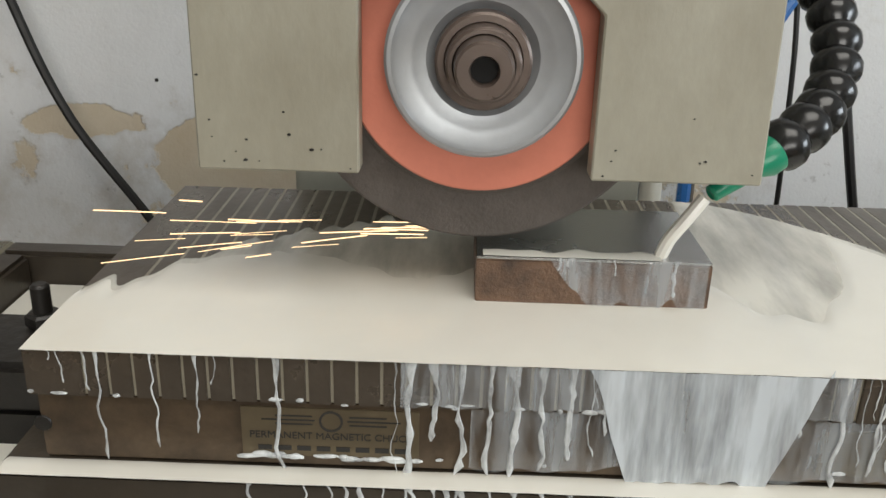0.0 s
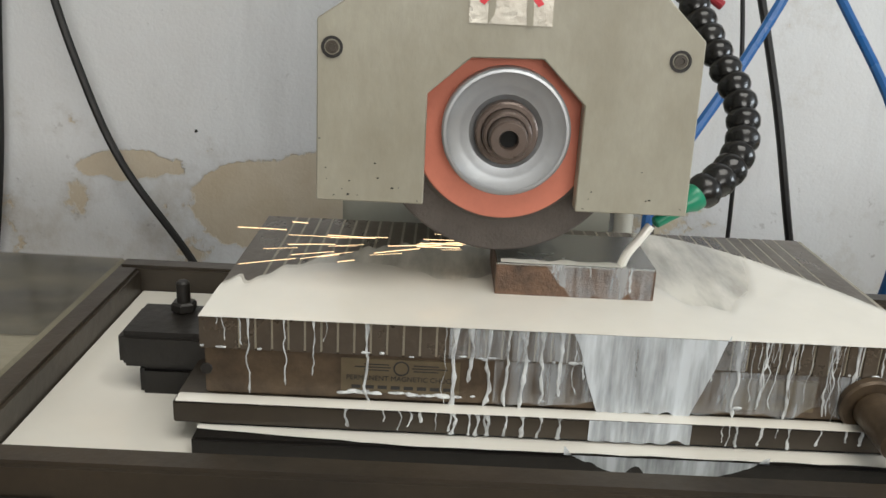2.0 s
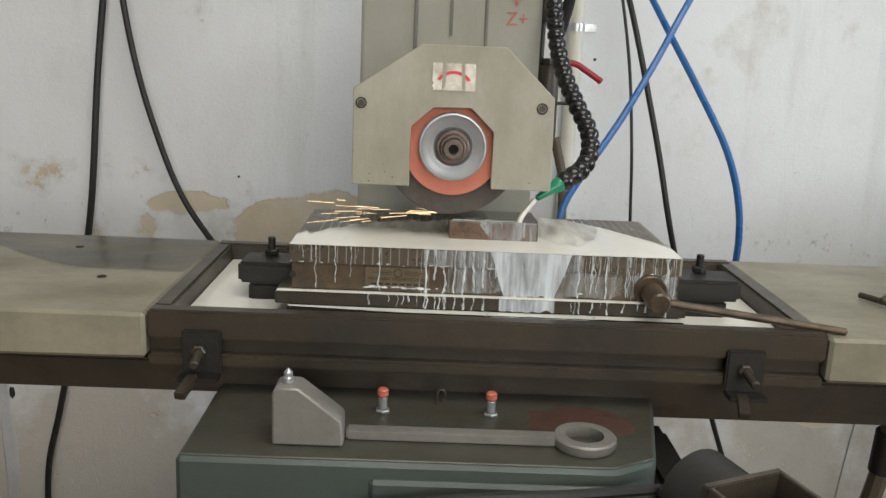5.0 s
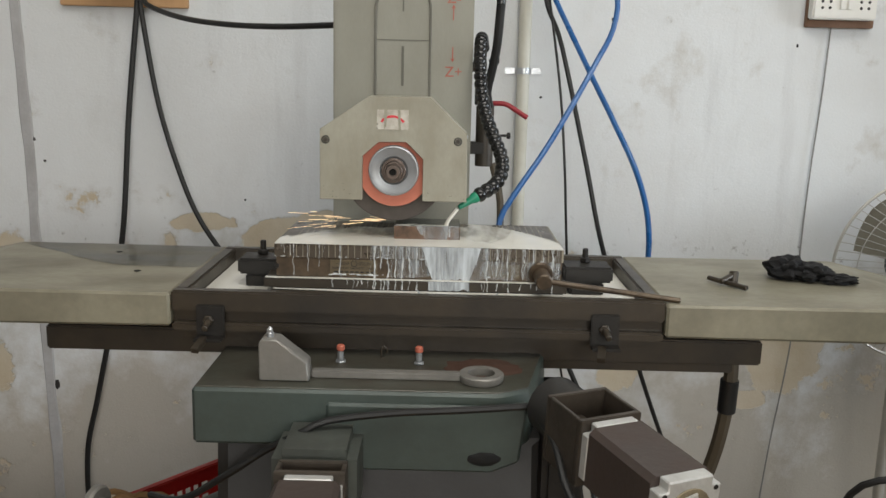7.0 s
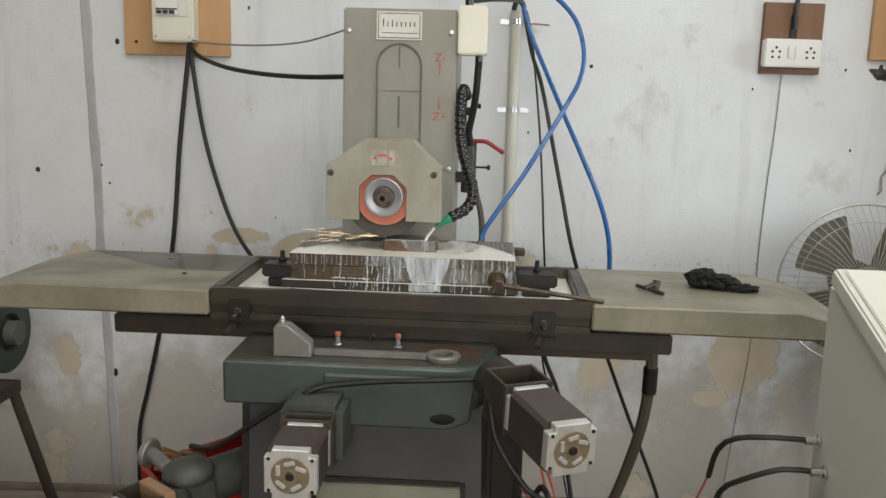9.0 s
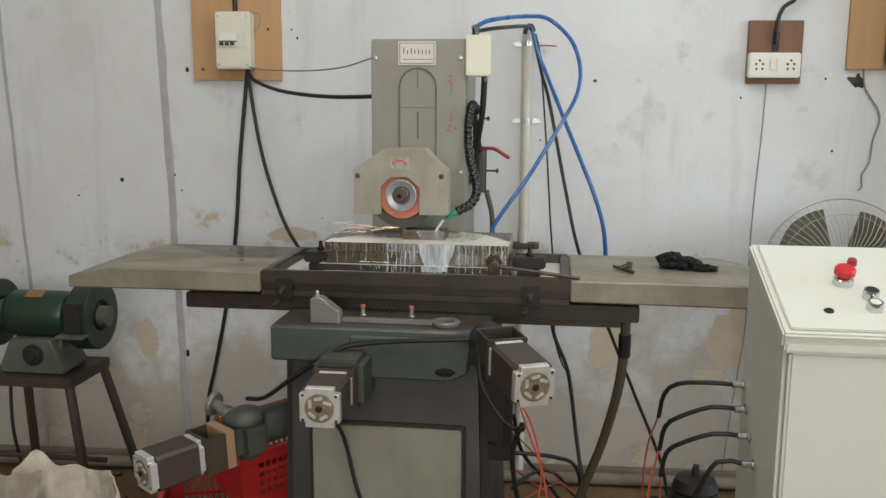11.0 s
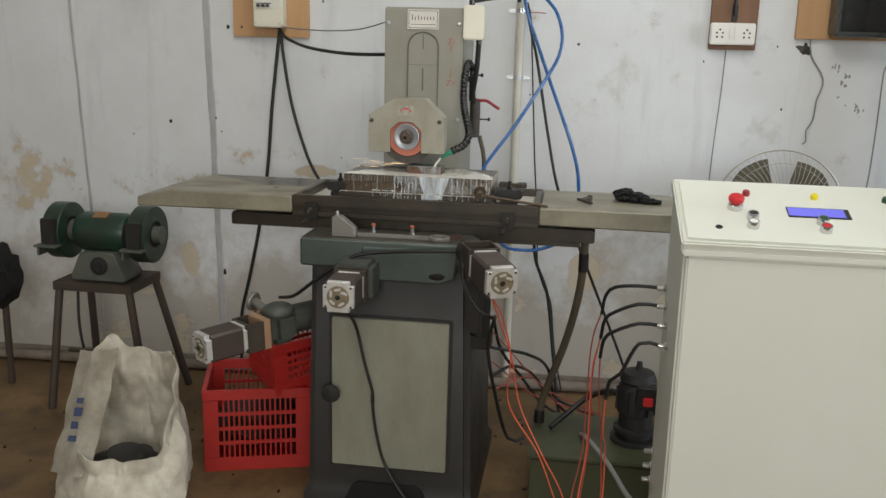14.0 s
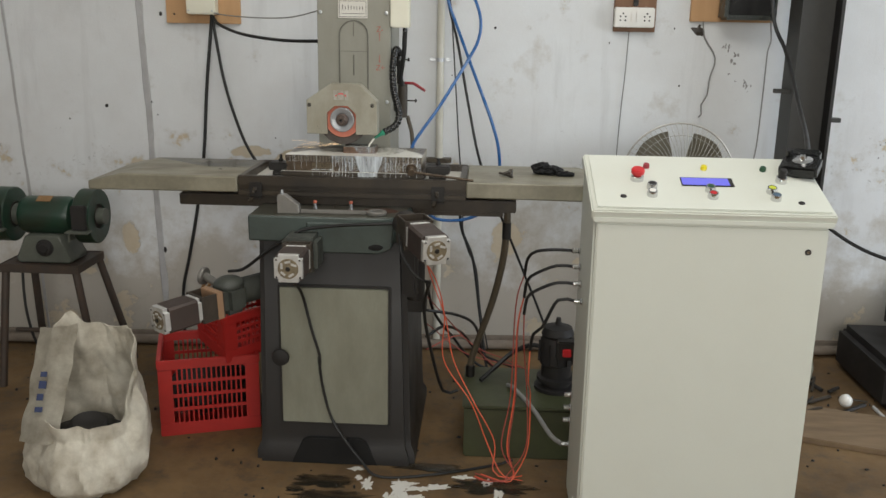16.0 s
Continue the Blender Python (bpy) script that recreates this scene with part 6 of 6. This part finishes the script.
part("switch", lathe((-1.325, 0.385, 0.578), (0, -1, 0), [(0, 0.036), (0.004, 0.036), (0.005, 0.030), (0.010, 0.028), (0.012, 0.018), (0.018, 0.016), (0.018, 0)], 32), SOOT, bg, "round black rotary switch")
part("motor_body", lathe((-1.445, 0.46, 0.70), (1, 0, 0), [(0, 0.03), (0.0, 0.05), (0.012, 0.07), (0.03, 0.078), (0.20, 0.078), (0.218, 0.07), (0.23, 0.05), (0.23, 0.03)], 40), GRINDGREEN, bg)
part("rating_plate", turned(box(-0.03, 0.03, -0.02, 0.02, 0, 0.002, 0.0005), pose(-1.33, 0.43, 0.773, 25, 0, 0)), TAN, bg, "tan rating label")
for s, xc in ((1, -1.155), (-1, -1.505)):
    g = part("wheel_guard", lathe((xc - 0.035, 0.46, 0.70), (1, 0, 0), [(0, 0.07), (0, 0.108), (0.004, 0.112), (0.066, 0.112), (0.070, 0.108), (0.070, 0.055), (0.066, 0.05)], 44), GRINDGREEN, bg, "dark green wheel guard")
    part("stone", cyl((xc - 0.018, 0.46, 0.70), (xc + 0.018, 0.46, 0.70), 0.095, seg=40), WHEEL, g)
    part("shaft_cover", cyl((xc + s * 0.03, 0.46, 0.70), (xc + s * 0.062, 0.46, 0.70), 0.034), GRINDGREY, g)
    part("collar", cyl((xc - s * 0.07, 0.46, 0.70), (xc - s * 0.035, 0.46, 0.70), 0.045), GRINDGREY, g)
    part("tool_rest", join(box(xc - 0.05, xc + 0.045, 0.315, 0.36, 0.655, 0.664, 0.002), box(xc - 0.045, xc - 0.035, 0.33, 0.46, 0.62, 0.66, 0.002)), GRINDGREY, g)
    # the guard is not cut open: a black block paints its shaded mouth
    part("guard_mouth", box(xc - 0.031, xc + 0.031, 0.338, 0.36, 0.665, 0.765, 0.004), SOOT, g, "black block painting the shade in the guard's open mouth")
cable([(-1.425, 0.5, 0.56), (-1.465, 0.52, 0.45), (-1.455, 0.5, 0.25), (-1.42, 0.52, 0.08), (-1.35, 0.6, 0.012), (-1.2, 0.75, 0.012)], 0.006, RUBBER, "black lead of the bench grinder")

# the stand and what is on it, moved along the wall together
for ob in (stand, bg):
    ob.location.x += 0.037

sheet = thing("hanging_apron", (-1.80, 0.5, 0.0), "black cloth hanging over a rail by the wall", "cloth")
part("cloth", blob((-1.80, 0.5, 0.47), (0.06, 0.10, 0.13), 3, 0.4, 2.2, 6), CLOTH, sheet)
part("rail_post", cyl((-1.80, 0.52, 0.0), (-1.80, 0.52, 0.55), 0.014), RUSTFRAME, sheet)

# ---- pedestal fan ----
fan = thing("pedestal_fan", (1.31, 0.78, 0), "old pedestal fan with a round wire guard behind the table", "fan")
part("pole", cyl((1.31, 0.84, 0.03), (1.31, 0.84, 0.84), 0.014), FANWIRE, fan)
part("foot", lathe((1.31, 0.78, 0.0), (0, 0, 1), [(0, 0), (0, 0.17), (0.015, 0.165), (0.03, 0.08), (0.05, 0.02), (0.05, 0)], 40), FANWIRE, fan)
part("motor", lathe((1.31, 0.80, 0.865), (0, -1, 0), [(-0.06, 0), (-0.06, 0.05), (-0.04, 0.062), (0.02, 0.062), (0.025, 0.03), (0.05, 0.03), (0.055, 0)], 32), GRINDGREY, fan)
for k in range(4):
    a0 = radians(90 * k + 45 - 31)
    bm = bmesh.new()
    rows = []
    for i in range(9):
        t = i / 8
        rows.append([bm.verts.new((1.31 + r * math.cos(a0 + t * radians(62)), 0.755 - 0.035 * (t - 0.5) * (0.5 + r / 0.22), 0.865 + r * math.sin(a0 + t * radians(62)))) for r in (0.03, 0.07, 0.12, 0.17, 0.205, 0.215 - 0.02 * abs(t - 0.5))])
    for p, q in zip(rows, rows[1:]):
        for j in range(5):
            bm.faces.new((p[j], p[j + 1], q[j + 1], q[j]))
    bmesh.ops.solidify(bm, geom=bm.faces[:], thickness=0.003)
    part("blade", bm, FANGREY, fan, "dusty grey-brown blade")


def ring(c, r, w, seg=56):
    return tube([(c[0] + r * math.cos(2 * math.pi * k / seg), c[1], c[2] + r * math.sin(2 * math.pi * k / seg)) for k in range(seg + 1)], w, 6, 1)


grille = part("guard", join(ring((1.31, 0.75, 0.865), 0.237, 0.004), ring((1.31, 0.72, 0.865), 0.19, 0.0012), ring((1.31, 0.705, 0.865), 0.06, 0.002)), FANWIRE, fan, "round wire guard")
for k in range(64):
    a = 2 * math.pi * k / 64
    part("guard_wire", tube([(1.31 + 0.05 * math.cos(a), 0.703, 0.865 + 0.05 * math.sin(a)), (1.31 + 0.15 * math.cos(a + 0.12), 0.708, 0.865 + 0.15 * math.sin(a + 0.12)), (1.31 + 0.237 * math.cos(a + 0.2), 0.75, 0.865 + 0.237 * math.sin(a + 0.2))], 0.0011, 5, 0.04), FANWIRE, fan)
part("badge", lathe((1.31, 0.703, 0.865), (0, -1, 0), [(0, 0.05), (0.006, 0.046), (0.006, 0)], 32), FANWIRE, fan)

# ---- steel column by the wall, and what stands beyond ----
beam = thing("steel_column", (1.835, 0.8, 0), "dark painted steel channel column standing near the wall", "steel column")
part("web", box(1.757, 1.90, 0.795, 0.803, 0.012, 3.3, 0.001), BEAM, beam)
part("flange", box(1.745, 1.756, 0.73, 0.88, 0.012, 3.3, 0.001), BEAM, beam)
part("flange", box(1.901, 1.915, 0.73, 0.88, 0.012, 3.3, 0.001), SOOT, beam)
part("base_plate", box(1.70, 1.96, 0.68, 0.93, 0.0, 0.0118, 0.002), BEAM, beam)
part("lug", box(1.685, 1.7445, 0.76, 0.80, 1.233, 1.25, 0.001), BEAM, beam)
part("lug", box(1.9155, 1.965, 0.76, 0.80, 1.118, 1.136, 0.001), BEAM, beam)

chain = thing("hoist_chain", (2.18, 0.4, 0.55), "hanging steel hoist chain with a red hook block", "chain")


def link(c, flip):
    u = Vector((1, 0, 0)) if flip else Vector((0, 1, 0))
    return tube([Vector(c) + u * (0.008 * math.cos(a)) + Vector((0, 0, 0.016 * math.sin(a))) for a in (2 * math.pi * k / 12 for k in range(13))], 0.0028, 6, 1)


for i, (cx, top, low) in enumerate([(2.165, 3.29, 0.62), (2.125, 3.29, 0.85)]):
    z, k = top, 0
    while z > low:
        part("link", link((cx + 0.006 * math.sin(z * 6), 0.4, z), k % 2), BEAM, chain)
        z -= 0.026
        k += 1
part("hook_block", box(2.15, 2.20, 0.38, 0.42, 0.55, 0.63, 0.008), REDPL, chain, "red painted hook block")
cable([(1.75, 0.88, 0.9), (1.88, 0.9, 0.78), (2.02, 0.85, 0.64), (2.2, 0.75, 0.55), (2.5, 0.7, 0.5)], 0.008, RUBBER, "black cable running along the wall")
heap = thing("scrap_machine_part", (2.45, 0.62, 0), "black greasy machine part lying on the floor", "machine part")
part("block", box(2.12, 2.75, 0.35, 0.9, 0.0, 0.20, 0.03), SOOT, heap)
part("upper_block", box(2.30, 2.75, 0.45, 0.88, 0.2, 0.42, 0.03), SOOT, heap)
plank = solid("wood_plank", turned(box(-0.35, 0.35, -0.16, 0.16, 0.0, 0.022, 0.003), pose(2.06, 0.12, 0, 0, 0, -18)), OLDWOOD, "dirty wooden board lying on the floor", "plank")
solid("white_ball", blob((1.97, 0.36, 0.048), (0.026, 0.026, 0.026), 3), WHITEPL, "dirty white plastic ball on the floor", "ball")
rnd = random.Random(21)
for k in range(16):
    a, L = rnd.uniform(0, 3.1), rnd.uniform(0.05, 0.16)
    x, y = rnd.uniform(1.55, 2.1), rnd.uniform(0.28, 0.62)
    solid("metal_offcut", cyl((x - L / 2 * math.cos(a), y - L / 2 * math.sin(a), 0.012), (x + L / 2 * math.cos(a), y + L / 2 * math.sin(a), 0.012 + rnd.uniform(0, 0.02)), rnd.uniform(0.004, 0.009), seg=8), rnd.choice((SOOT, BLACKSTEEL, ALU, DARKIRON)), "short metal offcut lying on the floor", "offcut", "offcuts on the floor")


# ---- floor litter ----
def splash(cx, cy, rx, ry, seed, z=0.0015, jag=1.0):
    bm = bmesh.new()
    n = 72
    c = bm.verts.new((cx, cy, z + 0.001))
    rim = []
    for k in range(n):
        a = 2 * math.pi * k / n
        r = 1 + 0.75 * jag * noise.noise((math.cos(a) * 2, math.sin(a) * 2, seed)) + 0.55 * jag * noise.noise((math.cos(a) * 6, math.sin(a) * 6, seed + 3))
        rim.append(bm.verts.new((cx + rx * r * math.cos(a), cy + ry * r * math.sin(a), z)))
    for k in range(n):
        bm.faces.new((c, rim[k], rim[(k + 1) % n]))
    ext = bmesh.ops.extrude_face_region(bm, geom=bm.faces[:])
    bmesh.ops.translate(bm, vec=(0, 0, -0.0012), verts=[v for v in ext["geom"] if isinstance(v, bmesh.types.BMVert)])
    bmesh.ops.recalc_face_normals(bm, faces=bm.faces)
    return bm


for k, (x, y, rx, ry) in enumerate([(0.24, -0.40, 0.02, 0.06), (0.25, -0.36, 0.035, 0.02), (0.31, -0.385, 0.05, 0.016), (0.37, -0.37, 0.035, 0.014), (0.27, -0.45, 0.045, 0.03), (0.21, -0.46, 0.02, 0.03), (0.10, -0.33, 0.012, 0.014), (0.13, -0.37, 0.018, 0.035), (0.08, -0.27, 0.02, 0.012), (0.45, -0.30, 0.03, 0.012), (0.53, -0.33, 0.015, 0.02), (0.57, -0.40, 0.015, 0.035)]):
    solid("paint_spill", splash(x, y, rx, ry, k * 2.7), WHITEPL, "dried white splash on the concrete floor", "spill", "white splashes on the floor")
for k, (x, y, rx, ry) in enumerate([(-0.02, -0.36, 0.10, 0.045), (0.02, -0.46, 0.12, 0.04), (-0.10, -0.42, 0.03, 0.02), (0.55, -0.36, 0.14, 0.05), (0.33, -0.24, 0.14, 0.03)]):
    solid("oil_stain", splash(x, y, rx, ry, 30 + k * 1.9, 0.0011, 0.45), OILFILM, "black oil stain on the concrete floor", "stain", "oil stains on the floor")
rnd = random.Random(31)
bits = [blob((rnd.uniform(-1.6, 2.2), rnd.uniform(-0.8, 0.8), 0.003), [rnd.uniform(0.002, 0.008) for _ in range(3)], 1, 0.4, 2, k) for k in range(260)]
solid("floor_grit", join(*bits), SOOT, "scattered dark grit and swarf on the floor", "grit", kind="stuff")
